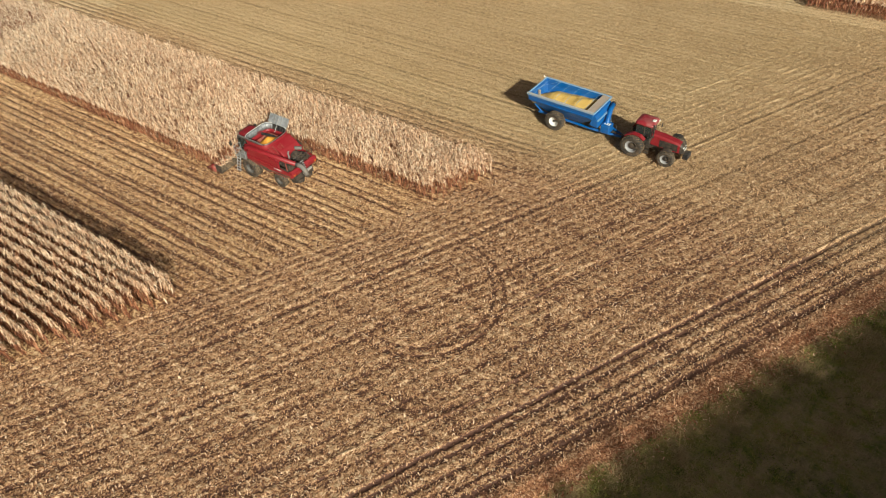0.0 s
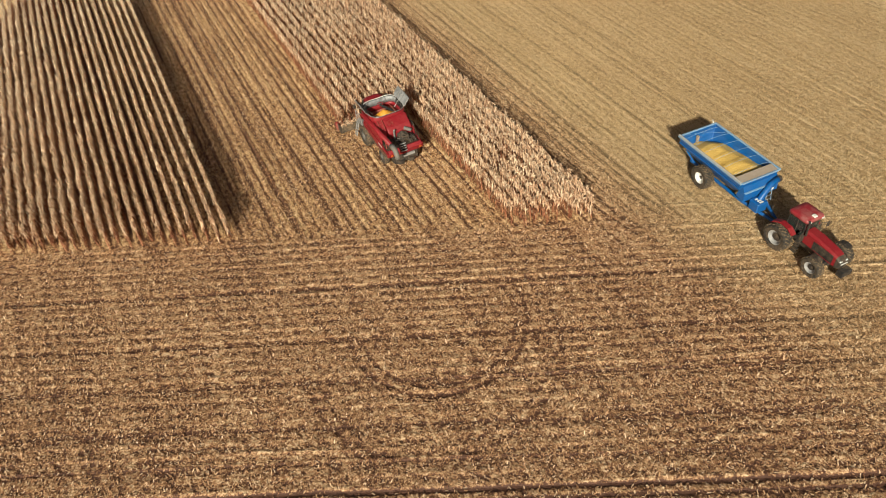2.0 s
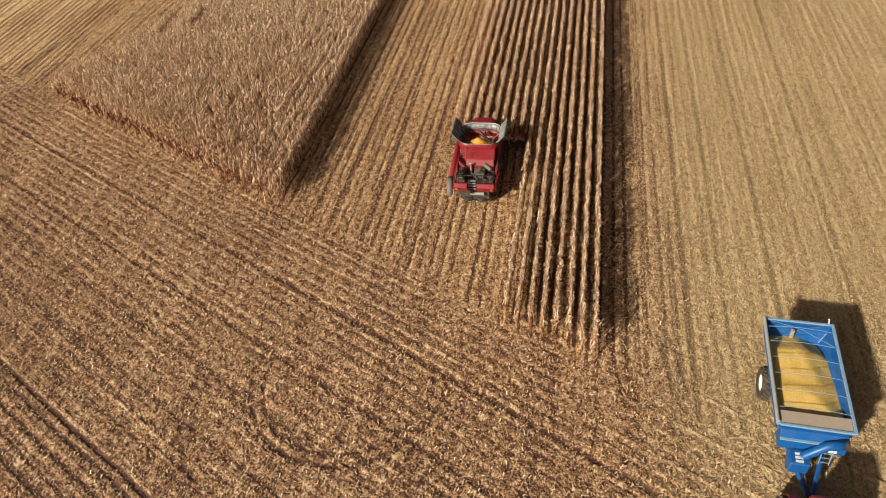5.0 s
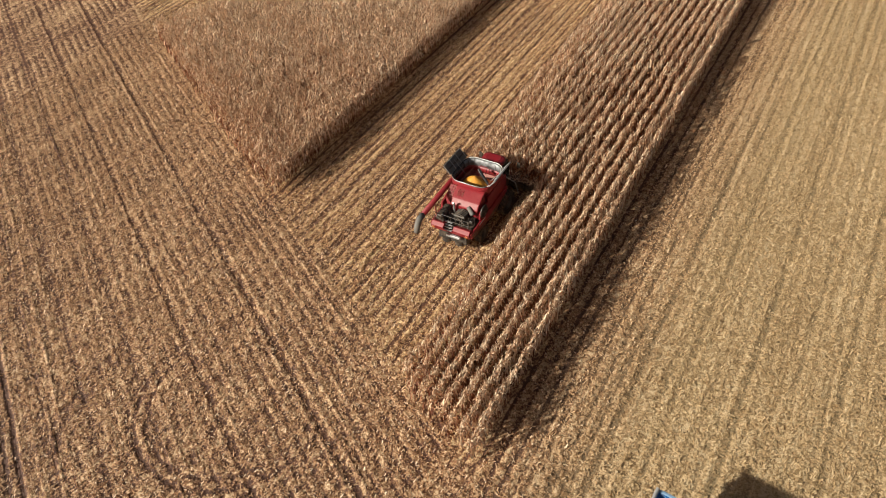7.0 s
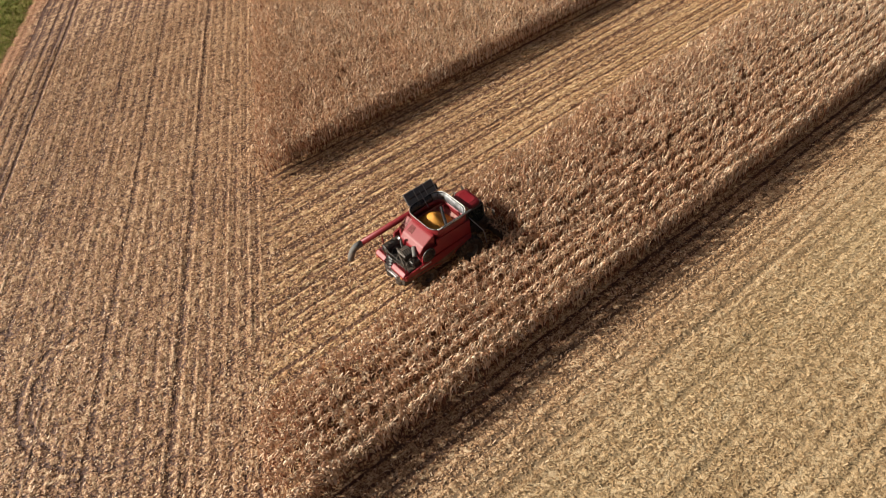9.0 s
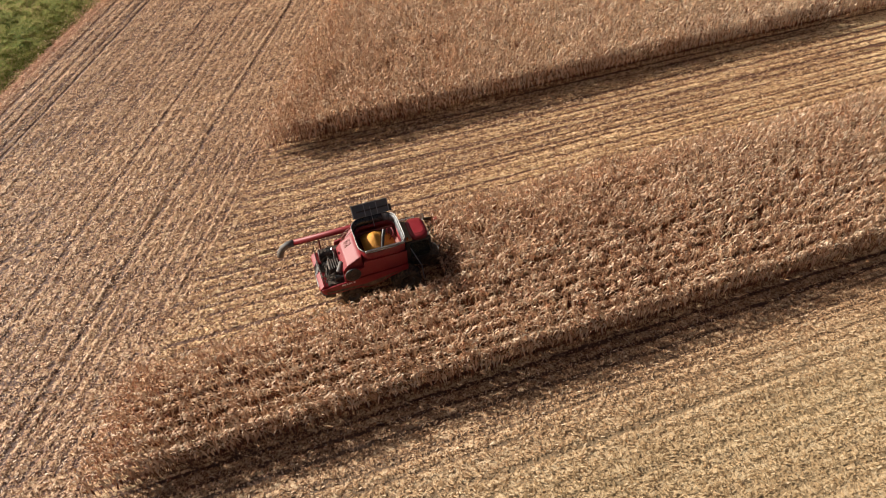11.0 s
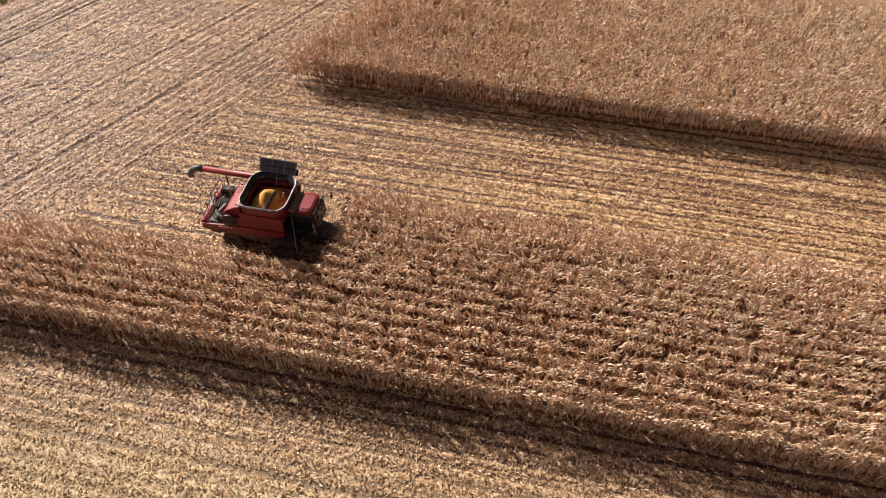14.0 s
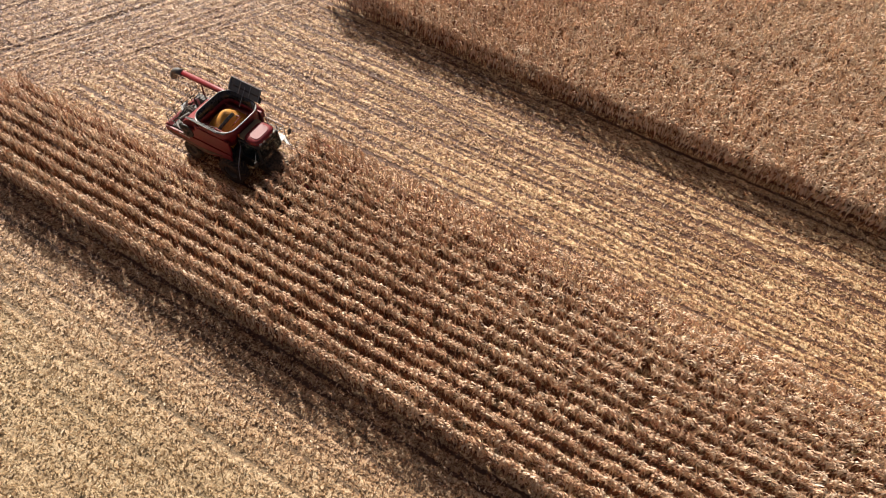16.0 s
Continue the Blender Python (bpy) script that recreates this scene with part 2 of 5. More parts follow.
def corn_material():
    k = Kit("dry corn leaves")
    shade = k.math("ADD", k.math("MULTIPLY", k.island(), 0.75), k.math("MULTIPLY", k.noise(k.where(), 0.25, 3), 0.3))
    shade = k.math("ADD", shade, k.math("MULTIPLY", k.math("MULTIPLY_ADD", k.dot(k.where(), (1, 0.5, 0)), 0.025, -1.0, clamp=True), 0.3))    # paler towards the far end
    colour = k.ramp(shade, [(0.05, (0.4, 0.205, 0.115)), (0.35, (0.73, 0.472, 0.3)), (0.65, (0.905, 0.683, 0.472)), (1.0, (0.97, 0.83, 0.655))])
    colour = k.mix(0.4, colour, k.ramp(k.noise(k.where(), 2.6, 3), [(0.36, 0.45), (0.6, 1.0)]), "MULTIPLY")
    k.done(colour, 0.6)
    thin = k.put("ShaderNodeBsdfTranslucent")
    k.link(k.mix(1.0, colour, (1.0, 0.9, 0.76), "MULTIPLY"), thin.inputs[0])
    both = k.put("ShaderNodeMixShader")
    both.inputs[0].default_value = 0.12
    k.link(k.p.outputs[0], both.inputs[1])
    k.link(thin.outputs[0], both.inputs[2])
    k.link(both.outputs[0], k.n["Material Output"].inputs[0])
    return k.m


# low leaves share this darker brown, standing in for shade between rows
def stalk_shade_material():
    k = Kit("brown corn stalks and shade-toned low leaves")
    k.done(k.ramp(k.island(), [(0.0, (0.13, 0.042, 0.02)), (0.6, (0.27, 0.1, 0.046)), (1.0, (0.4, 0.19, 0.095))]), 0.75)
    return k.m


GROUND, CORN, STALK_SHADE = ground_material(), corn_material(), stalk_shade_material()

# ---- ground ----
def pressed(x, y):
    """Height of the ground: gentle swells, wheel ruts and turning tracks pressed in. Arrays in, array out."""
    edge = (x - GRASS.x) * OUT.x + (y - GRASS.y) * OUT.y
    end = (x - CORNER.x) * OUT.x + (y - CORNER.y) * OUT.y
    z = 0.03 * np.sin(x * 0.21 + 1.3) * np.sin(y * 0.17)
    cut = lambda a, w: np.clip(1 - np.abs(a) / (w + 0.15), 0, 1)
    for o, w, s in RUTS:
        z = z - 0.1 * s * cut(edge - o, w) * (end > 0)
    for (cx, cy), r, w, s in TURNS:
        z = z - 0.05 * s * cut(np.hypot(x - cx, y - cy) - r, w) * (end > 0) * (x < cx + 1)
    return z * (np.hypot(x - 30, y + 25) < 75)


FINE = 0.38
lines_x = np.r_[-2500, -900, -300, -100, -40, np.arange(-16, 92, FINE), 110, 140, 200, 400, 1000, 2500]
lines_y = np.r_[-2500, -900, -300, -140, -100, np.arange(-78, 24, FINE), 40, 60, 100, 300, 900, 2500]
gx, gy = np.meshgrid(lines_x, lines_y, indexing="ij")
gv = np.c_[gx.ravel(), gy.ravel(), pressed(gx, gy).ravel()]
nx, ny = gx.shape
q = (np.arange(nx - 1)[:, None] * ny + np.arange(ny - 1)[None]).ravel()
gf = np.c_[q, q + ny, q + ny + 1, q + 1]
ground = mesh_from("ground", gv, gf.ravel(), np.full(len(gf), 4))
ground.polygons.foreach_set("use_smooth", np.ones(len(gf), bool))
ground.materials.append(GROUND)
tagged(new("ground", ground), "harvested corn field with tan chaff, stubble rows and a grass margin", "ground", kind="structure")

# ---- standing corn ----
rng = np.random.default_rng(5)


def corn_plant(rng, leaves=15):
    """One dry corn plant at the origin: vertices and faces, the lower parts first, and how many faces those have."""
    v, f = [], []
    tall = rng.uniform(2.3, 2.55)
    lean = rng.normal(0, 0.07, 2)
    bend = lambda z: lean * (z / tall) ** 2 * tall * 0.6
    for z, r in ((0.0, 0.018), (tall, 0.009)):
        for a in (0, 2.09, 4.19):
            v.append((*(bend(z) + r * np.array((math.cos(a), math.sin(a)))), z))
    for a in range(3):
        b = (a + 1) % 3
        f.append((a, b, 3 + b, 3 + a))
    side, brown = rng.uniform(0, math.pi), 0
    for n in range(leaves):
        u0 = n / (leaves - 1)
        low = n < 5
        h = tall * ((0.3 + 0.075 * n if low else 0.68 + 0.27 * (n - 5) / (leaves - 6)) + rng.uniform(-0.02, 0.02))
        long = rng.uniform(0.36, 0.5) if low else rng.uniform(0.46, 0.66) * (1.0 if n < leaves - 2 else 0.7)
        if low:
            up, droop = rng.uniform(0.0, 0.3), rng.uniform(0.9, 1.4)          # hanging
        elif n % 4 == 1:
            up, droop = rng.uniform(0.7, 1.0), rng.uniform(0.2, 0.6)          # half upright
        else:
            up, droop = rng.uniform(0.35, 0.8), rng.uniform(0.7, 1.3)         # arching over
        a = side + n * math.pi + rng.normal(0, 0.55)
        twist, wide = rng.normal(0, 0.5), rng.uniform(0.05, 0.07) if low else rng.uniform(0.038, 0.056)
        base, off = len(v), bend(h)
        for i, (u, w) in enumerate(((0, 0.5), (0.33, 1.0), (0.68, 0.9), (1, 0.25))):
            r = long * (0.85 * u - 0.2 * u * u)
            z = h + long * (up * u - droop * u * u)
            aa = a + twist * u * 0.5
            roll = twist * u + 0.25
            out = np.array((math.cos(aa), math.sin(aa)))
            across = np.array((-out[1], out[0]))
            c = np.r_[off + r * out, max(z, 0.05)]
            d = np.r_[across * math.cos(roll), math.sin(roll)] * wide * w
            v += [tuple(c - d), tuple(c + d)]
            if i:
                q = base + 2 * i
                f.append((q - 2, q - 1, q + 1, q))
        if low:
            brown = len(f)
    for n in range(4):
        a, base = rng.uniform(0, 6.28), len(v)
        top = bend(tall)
        tip = rng.uniform(0.05, 0.2)
        v += [(top[0] - 0.016, top[1], tall - 0.12), (top[0] + 0.016, top[1] + 0.012, tall - 0.12), (top[0] + tip * math.cos(a), top[1] + tip * math.sin(a), tall + rng.uniform(0.05, 0.25))]
        f.append((base, base + 1, base + 2))
    # the hanging ear in its husk
    a, h, base = side + 1.2, tall * rng.uniform(0.42, 0.5), len(v)
    c, out = bend(h), np.array((math.cos(a), math.sin(a)))
    v.append((*(c + out * 0.03), h + 0.05))
    for i in range(3):
        b = i * 2.094
        v.append((*(c + out * (0.09 + 0.035 * math.cos(b)) + np.array((-out[1], out[0])) * 0.035 * math.sin(b)), h - 0.06))
    v.append((*(c + out * 0.14), h - 0.24))
    for i in range(3):
        j = (i + 1) % 3
        f += [(base, base + 1 + i, base + 1 + j), (base + 4, base + 1 + j, base + 1 + i)]
    return np.array(v), f, brown


PLANTS = [corn_plant(rng) for _ in range(40)]
FAR_PLANTS = [corn_plant(rng, 9) for _ in range(20)]          # fewer leaves, for the far ends of the rows


def plant_row(name, spots, edge):
    """One mesh with a corn plant at each of the spots (x, y); edge rows keep most low leaves tan, without the darker
    shade tone.
    """
    verts, loops, counts, kinds, at = [], [], [], [], 0
    for x, y, tall in spots:
        kind = FAR_PLANTS if x > 86 else PLANTS
        v, f, brown = kind[rng.integers(len(kind))]
        a, s = rng.uniform(0, 6.28), rng.uniform(0.95, 1.05) * tall
        c, d = math.cos(a) * s, math.sin(a) * s
        verts.append(np.c_[(v[:, 0] * c - v[:, 1] * d) * 1.05 + x, (v[:, 0] * d + v[:, 1] * c) * 0.52 + y, v[:, 2] * s])
        for face in f:
            loops.extend(i + at for i in face)
            counts.append(len(face))
        kinds.append(np.arange(len(f)) < (6 if edge else brown))       # stalk and low leaves, in the darker shade tone
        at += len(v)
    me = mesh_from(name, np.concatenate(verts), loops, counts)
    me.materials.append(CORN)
    me.materials.append(STALK_SHADE)
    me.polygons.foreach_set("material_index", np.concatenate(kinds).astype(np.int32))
    return me


def corn_row(y, x0, x1, label, group, gaps=(), edge=False):
    xs = np.arange(x0, x1, 0.17)
    xs = xs + rng.normal(0, 0.045, len(xs))
    keep = rng.random(len(xs)) > 0.05
    for a, b in gaps:
        keep &= ~((xs > a) & (xs < b))
    swell = np.convolve(rng.normal(0, 1, len(xs) + 6), np.ones(7) / 7, "valid")          # better and poorer stretches
    keep &= rng.random(len(xs)) > 0.25 * np.clip(-swell - 0.2, 0, 1)
    spots = np.c_[xs, y + rng.normal(0, 0.028, len(xs)), 1.0 + 0.09 * swell][keep]
    if len(spots) < 3:
        return
    me = plant_row("corn_row", spots, edge)
    tagged(new("corn_row", me), label, "corn", group, "stuff")


for i in range(STRIP_ROWS):
    y = STRIP_Y + ROW * (i + 0.5)
    x0 = end_x(y) + rng.uniform(-0.3, 0.3)
    if i >= LEFT_ROWS:
        x0 = CUT_X + rng.uniform(-0.2, 0.4)
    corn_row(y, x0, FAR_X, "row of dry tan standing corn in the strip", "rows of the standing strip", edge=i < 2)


def block_far(y):
    """Where the rows of the standing block end."""
    return 52.6 + (12.2 - y) / 0.36


for i in range(42):
    y = BLOCK_Y + ROW * (i + 0.5)
    x0, x1 = end_x(y) + rng.uniform(-0.3, 0.3), min(block_far(y), 120)
    if x1 - x0 > 1:
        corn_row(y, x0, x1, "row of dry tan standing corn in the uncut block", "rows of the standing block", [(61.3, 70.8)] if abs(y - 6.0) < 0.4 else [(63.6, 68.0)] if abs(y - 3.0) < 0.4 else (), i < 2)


for i in range(7):
    # a further field beyond the stubble
    for j, x0 in enumerate((-22.0,)):
        y = -85.2 - ROW * i
        corn_row(y, x0, 10.5 + 0.3 * i, "row of dry standing corn at the far field edge", "rows at the far edge")


# ---- shaping kit ----
def quick(name, colour, rough=0.5, metal=0.0, dirt=(0.30, 0.21, 0.13), dust=0.3, grain=6.0, lumps=0.0):
    """Paint, rubber or metal with dust on it, thicker in patches, and fine unevenness."""
    k = Kit(name)
    pos = k.local()
    wear = k.math("ADD", k.math("MULTIPLY", k.noise(pos, grain, 5, 0.65), 0.6), k.math("MULTIPLY", k.noise(pos, grain * 0.2, 3), 0.4))
    mask = k.ramp(wear, [(0.42, 0.0), (0.72, min(1.0, dust * 1.8))])
    tone = k.mix(k.noise(pos, grain * 4, 3), tuple(c * 0.82 for c in colour), tuple(min(1, c * 1.12) for c in colour))
    k.bump(k.noise(pos, grain * 5, 4), 0.15 + lumps, 0.01 + 0.02 * lumps)
    return k.done(k.mix(mask, tone, dirt), k.ramp(mask, [(0.0, rough), (1.0, 0.9)]), metal)


RED = quick("red machine paint", (0.23, 0.008, 0.016), 0.45, dirt=(0.32, 0.11, 0.09), dust=0.12)
RED_DUSTY = quick("dusty red paint", (0.24, 0.014, 0.02), 0.45, dust=0.45)
BLUE = quick("blue cart paint", (0.001, 0.095, 0.34), 0.4, dust=0.07)
BLUE_PALE = quick("faded pale blue paint", (0.2, 0.36, 0.56), 0.5, dust=0.35)
BLACK = quick("black machine parts", (0.018, 0.018, 0.02), 0.5, dust=0.25)
DUSTY_BLACK = quick("black steel under brown trash", (0.03, 0.026, 0.022), 0.7, dust=0.75)
PLASTIC = quick("glossy black plastic", (0.02, 0.021, 0.024), 0.25, dust=0.12)
RUBBER = quick("tyre rubber", (0.02, 0.019, 0.018), 0.8, dust=0.3, lumps=0.2)
LUG = quick("dusty tyre lugs", (0.06, 0.045, 0.03), 0.9, dirt=(0.34, 0.23, 0.13), dust=0.8)
STEEL = quick("bare grey steel", (0.42, 0.42, 0.42), 0.45, 0.6, dust=0.3)
GREY = quick("grey cover sheet", (0.36, 0.365, 0.375), 0.5, dust=0.2)
SILVER = quick("silver rim paint", (0.4, 0.4, 0.41), 0.4, 0.3, dust=0.08)
DARK_RIM = quick("dark grey rim paint", (0.1, 0.1, 0.1), 0.55, 0.2, dust=0.2)
LINER = quick("stained silver tank lining", (0.34, 0.35, 0.37), 0.4, 0.2, dirt=(0.05, 0.047, 0.045), dust=0.6, grain=3.2)
# pink patches put the sky's reflection, with some dust, into the roof red
SHEEN_ROOF = quick("dusty red roof with painted sky sheen", (0.27, 0.02, 0.03), 0.3, dirt=(0.42, 0.24, 0.22), dust=0.4, grain=2.0)
SHADED_COVER = quick("cover sheet in its shaded dark grey", (0.13, 0.135, 0.145), 0.45, dust=0.3, grain=3.0)
WHITE = quick("white paint", (0.78, 0.78, 0.76), 0.4, dust=0.2)
TAN = quick("dusty tan deck", (0.34, 0.25, 0.13), 0.8, dust=0.5)
BOARD = quick("weathered grey brown board", (0.36, 0.3, 0.255), 0.75, dust=0.3)
SPOUT = quick("grey rubber spout", (0.13, 0.13, 0.13), 0.6, dust=0.3)
AMBER = quick("amber lens", (0.45, 0.1, 0.02), 0.25, dust=0.1)
LAMP = quick("lamp lens", (0.75, 0.75, 0.72), 0.2, dust=0.1)


def grain_material(name, low, mid, high):
    k = Kit(name)
    pos = k.local()
    cell = k.cells(pos, 55)
    colour = k.ramp(k.math("ADD", k.math("MULTIPLY", cell.outputs["Distance"], 0.6), k.math("MULTIPLY", k.noise(pos, 1.4, 4), 0.6)), [(0.2, low), (0.5, mid), (0.8, high)])
    k.bump(cell.outputs["Distance"], 0.6, 0.02)
    return k.done(colour, 0.6)


def glass_material():
    k = Kit("dark tinted glass")
    k.p.inputs["Transmission Weight"].default_value = 0.75
    k.p.inputs["IOR"].default_value = 1.45
    return k.done((0.10, 0.13, 0.12), 0.04)


GRAIN = grain_material("yellow corn grain", (0.44, 0.23, 0.045), (0.72, 0.45, 0.1), (0.84, 0.6, 0.2))
FRESH_GRAIN = grain_material("fresh orange corn grain", (0.4, 0.13, 0.012), (0.62, 0.25, 0.022), (0.76, 0.38, 0.05))
GLASS = glass_material()


def thing(name, m, label, category, group=""):
    ob = new(name)
    ob.empty_display_size = 0.5
    ob.matrix_world = m
    return tagged(ob, label, category, group)


def part(name, b, material, parent, label="", smooth=False):
    """Links a bmesh as one mesh object under its thing or part."""
    me = bpy.data.meshes.new(name)
    bmesh.ops.recalc_face_normals(b, faces=b.faces)
    for face in b.faces:
        face.smooth = smooth
    b.to_mesh(me)
    b.free()
    me.materials.append(material)
    ob = new(name, me)
    ob.parent = parent
    return tagged(ob, label)


def soften(b, verts, size, segments=2):
    if size:
        edges = {e for v in verts for e in v.link_edges}
        bmesh.ops.bevel(b, geom=list(edges), offset=size, segments=segments, affect="EDGES", profile=0.6)


def box(b, x0, x1, y0, y1, z0, z1, bevel=0.02, m=None):
    place = Matrix.LocRotScale(((x0 + x1) / 2, (y0 + y1) / 2, (z0 + z1) / 2), None, (x1 - x0, y1 - y0, z1 - z0))
    made = bmesh.ops.create_cube(b, size=1, matrix=(m or Matrix()) @ place)["verts"]
    soften(b, made, bevel, 1)
    return b


def prism(b, outline, y0, y1, bevel=0.03, m=None):
    """A side outline in x and z, drawn out from y0 to y1."""
    m = m or Matrix()
    near = [b.verts.new(m @ Vector((x, y0, z))) for x, z in outline]
    far = [b.verts.new(m @ Vector((x, y1, z))) for x, z in outline]
    b.faces.new(near)
    b.faces.new(far[::-1])
    for i in range(len(outline)):
        j = (i + 1) % len(outline)
        b.faces.new((near[j], near[i], far[i], far[j]))
    soften(b, near + far, bevel, 2)
    return b


def tube(b, points, r, sides=10, r_end=None):
    """A round bar along the points."""
    points = [Vector(p) for p in points]
    rings = []
    for i, p in enumerate(points):
        d = (points[min(i + 1, len(points) - 1)] - points[max(i - 1, 0)]).normalized()
        a = d.orthogonal().normalized() if not rings else (last - d * last.dot(d)).normalized()
        last = a
        c = d.cross(a)
        rr = r + ((r_end if r_end else r) - r) * i / max(1, len(points) - 1)
        rings.append([b.verts.new(p + rr * (a * math.cos(t) + c * math.sin(t))) for t in (2 * math.pi * s / sides for s in range(sides))])
    for q, s in zip(rings, rings[1:]):
        for i in range(sides):
            b.faces.new((q[i], q[(i + 1) % sides], s[(i + 1) % sides], s[i]))
    b.faces.new(rings[0][::-1])
    b.faces.new(rings[-1])
    return b


def lathe(b, profile, at, sides=28, closed=False):
    """A profile of (radius, y) turned round the y axis at a place."""
    rings = [[b.verts.new((at[0] + r * math.cos(a), at[1] + y, at[2] + r * math.sin(a))) for a in (2 * math.pi * s / sides for s in range(sides))] for r, y in profile]
    pairs = list(zip(rings, rings[1:])) + ([(rings[-1], rings[0])] if closed else [])
    for q, s in pairs:
        for i in range(sides):
            b.faces.new((q[i], q[(i + 1) % sides], s[(i + 1) % sides], s[i]))
    if not closed:
        b.faces.new(rings[0][::-1])
        b.faces.new(rings[-1])
    return b


def rounded(x0, x1, y0, y1, r, n=5):
    """A rounded rectangle as (x, y) places."""
    out = []
    for cx, cy, a in ((x1 - r, y1 - r, 0), (x0 + r, y1 - r, 90), (x0 + r, y0 + r, 180), (x1 - r, y0 + r, 270)):
        out += [(cx + r * math.cos(radians(a + 90 * i / n)), cy + r * math.sin(radians(a + 90 * i / n))) for i in range(n + 1)]
    return out


def loft(b, rings, closed=False, capped=True):
    """Skin over rings of places with the same count."""
    made = [[b.verts.new(p) for p in ring] for ring in rings]
    pairs = list(zip(made, made[1:])) + ([(made[-1], made[0])] if closed else [])
    for q, s in pairs:
        for i in range(len(q)):
            j = (i + 1) % len(q)
            b.faces.new((q[i], q[j], s[j], s[i]))
    if capped and not closed:
        b.faces.new(made[0][::-1])
        b.faces.new(made[-1])
    return b


def wheel(parent, x, y, radius, width, rim, rim_material, lugs=20, hub=0.55):
    """A farm wheel: dished rim, tyre with slanted lugs, hub with bolts."""
    side = 1 if y > 0 else -1
    at, h = (x, y, radius), width / 2
    b = lathe(bmesh.new(), [(rim, side * h * 0.8), (rim * 0.9, side * h * 0.7), (rim * 0.78, side * h * 0.1), (rim * 0.4, side * h * 0.05), (rim * 0.36, side * h * 0.3), (rim * 0.05, side * h * 0.3), (rim * 0.05, -side * h * 0.2), (rim, -side * h * 0.6)], at, closed=True)
    rim_ob = part("wheel", b, rim_material, parent, smooth=False)
    b = lathe(bmesh.new(), [(rim * 0.98, -h * 0.72), (rim * 1.05, -h * 0.92), (radius * 0.84, -h), (radius * 0.93, -h * 0.86), (radius * 0.965, -h * 0.5), (radius * 0.972, 0), (radius * 0.965, h * 0.5), (radius * 0.93, h * 0.86), (radius * 0.84, h), (rim * 1.05, h * 0.92), (rim * 0.98, h * 0.72)], at, 36, closed=True)
    part("tyre", b, RUBBER, rim_ob, "black rubber tyre with dusty lugs")
    b = bmesh.new()
    for i in range(lugs):
        for s in (-1, 1):
            a = 2 * math.pi * (i + (0.25 if s > 0 else -0.25)) / lugs
            m = Matrix.Translation(at) @ Matrix.Rotation(-a, 4, "Y") @ Matrix.Translation((radius * 0.965, s * h * 0.45, 0)) @ Matrix.Rotation(s * 0.7, 4, "X")
            bmesh.ops.create_cube(b, size=1, matrix=m @ Matrix.Diagonal((radius * 0.07, h * 1.05, radius * 0.07, 1)))
    part("tread", b, LUG, rim_ob, "tan dust-covered tread lugs")
    b = lathe(bmesh.new(), [(rim * hub, side * h * 0.32), (rim * hub * 0.95, side * h * 0.42), (rim * 0.25, side * h * 0.46), (rim * 0.12, side * h * 0.56), (0.01, side * h * 0.56)], at, 20)
    for i in range(8):
        a = i * math.pi / 4
        c = Vector(at) + Vector((rim * hub * 0.8 * math.cos(a), side * h * 0.44, rim * hub * 0.8 * math.sin(a)))
        bmesh.ops.create_cube(b, size=0.04, matrix=Matrix.Translation(c))
    part("hub", b, BLACK, rim_ob)
    return rim_ob


def heap(b, x0, x1, y0, y1, top, seed):
    """A heap of grain over a rectangle, with the height given by top(x, y)."""
    n, m = 26, 16
    grid = [[b.verts.new((x0 + (x1 - x0) * i / n, y0 + (y1 - y0) * j / m, top(x0 + (x1 - x0) * i / n, y0 + (y1 - y0) * j / m) + 0.05 * noise.noise((i * 0.35 + seed, j * 0.35, seed)))) for j in range(m + 1)] for i in range(n + 1)]
    for i in range(n):
        for j in range(m):
            b.faces.new((grid[i][j], grid[i + 1][j], grid[i + 1][j + 1], grid[i][j + 1]))
    return b


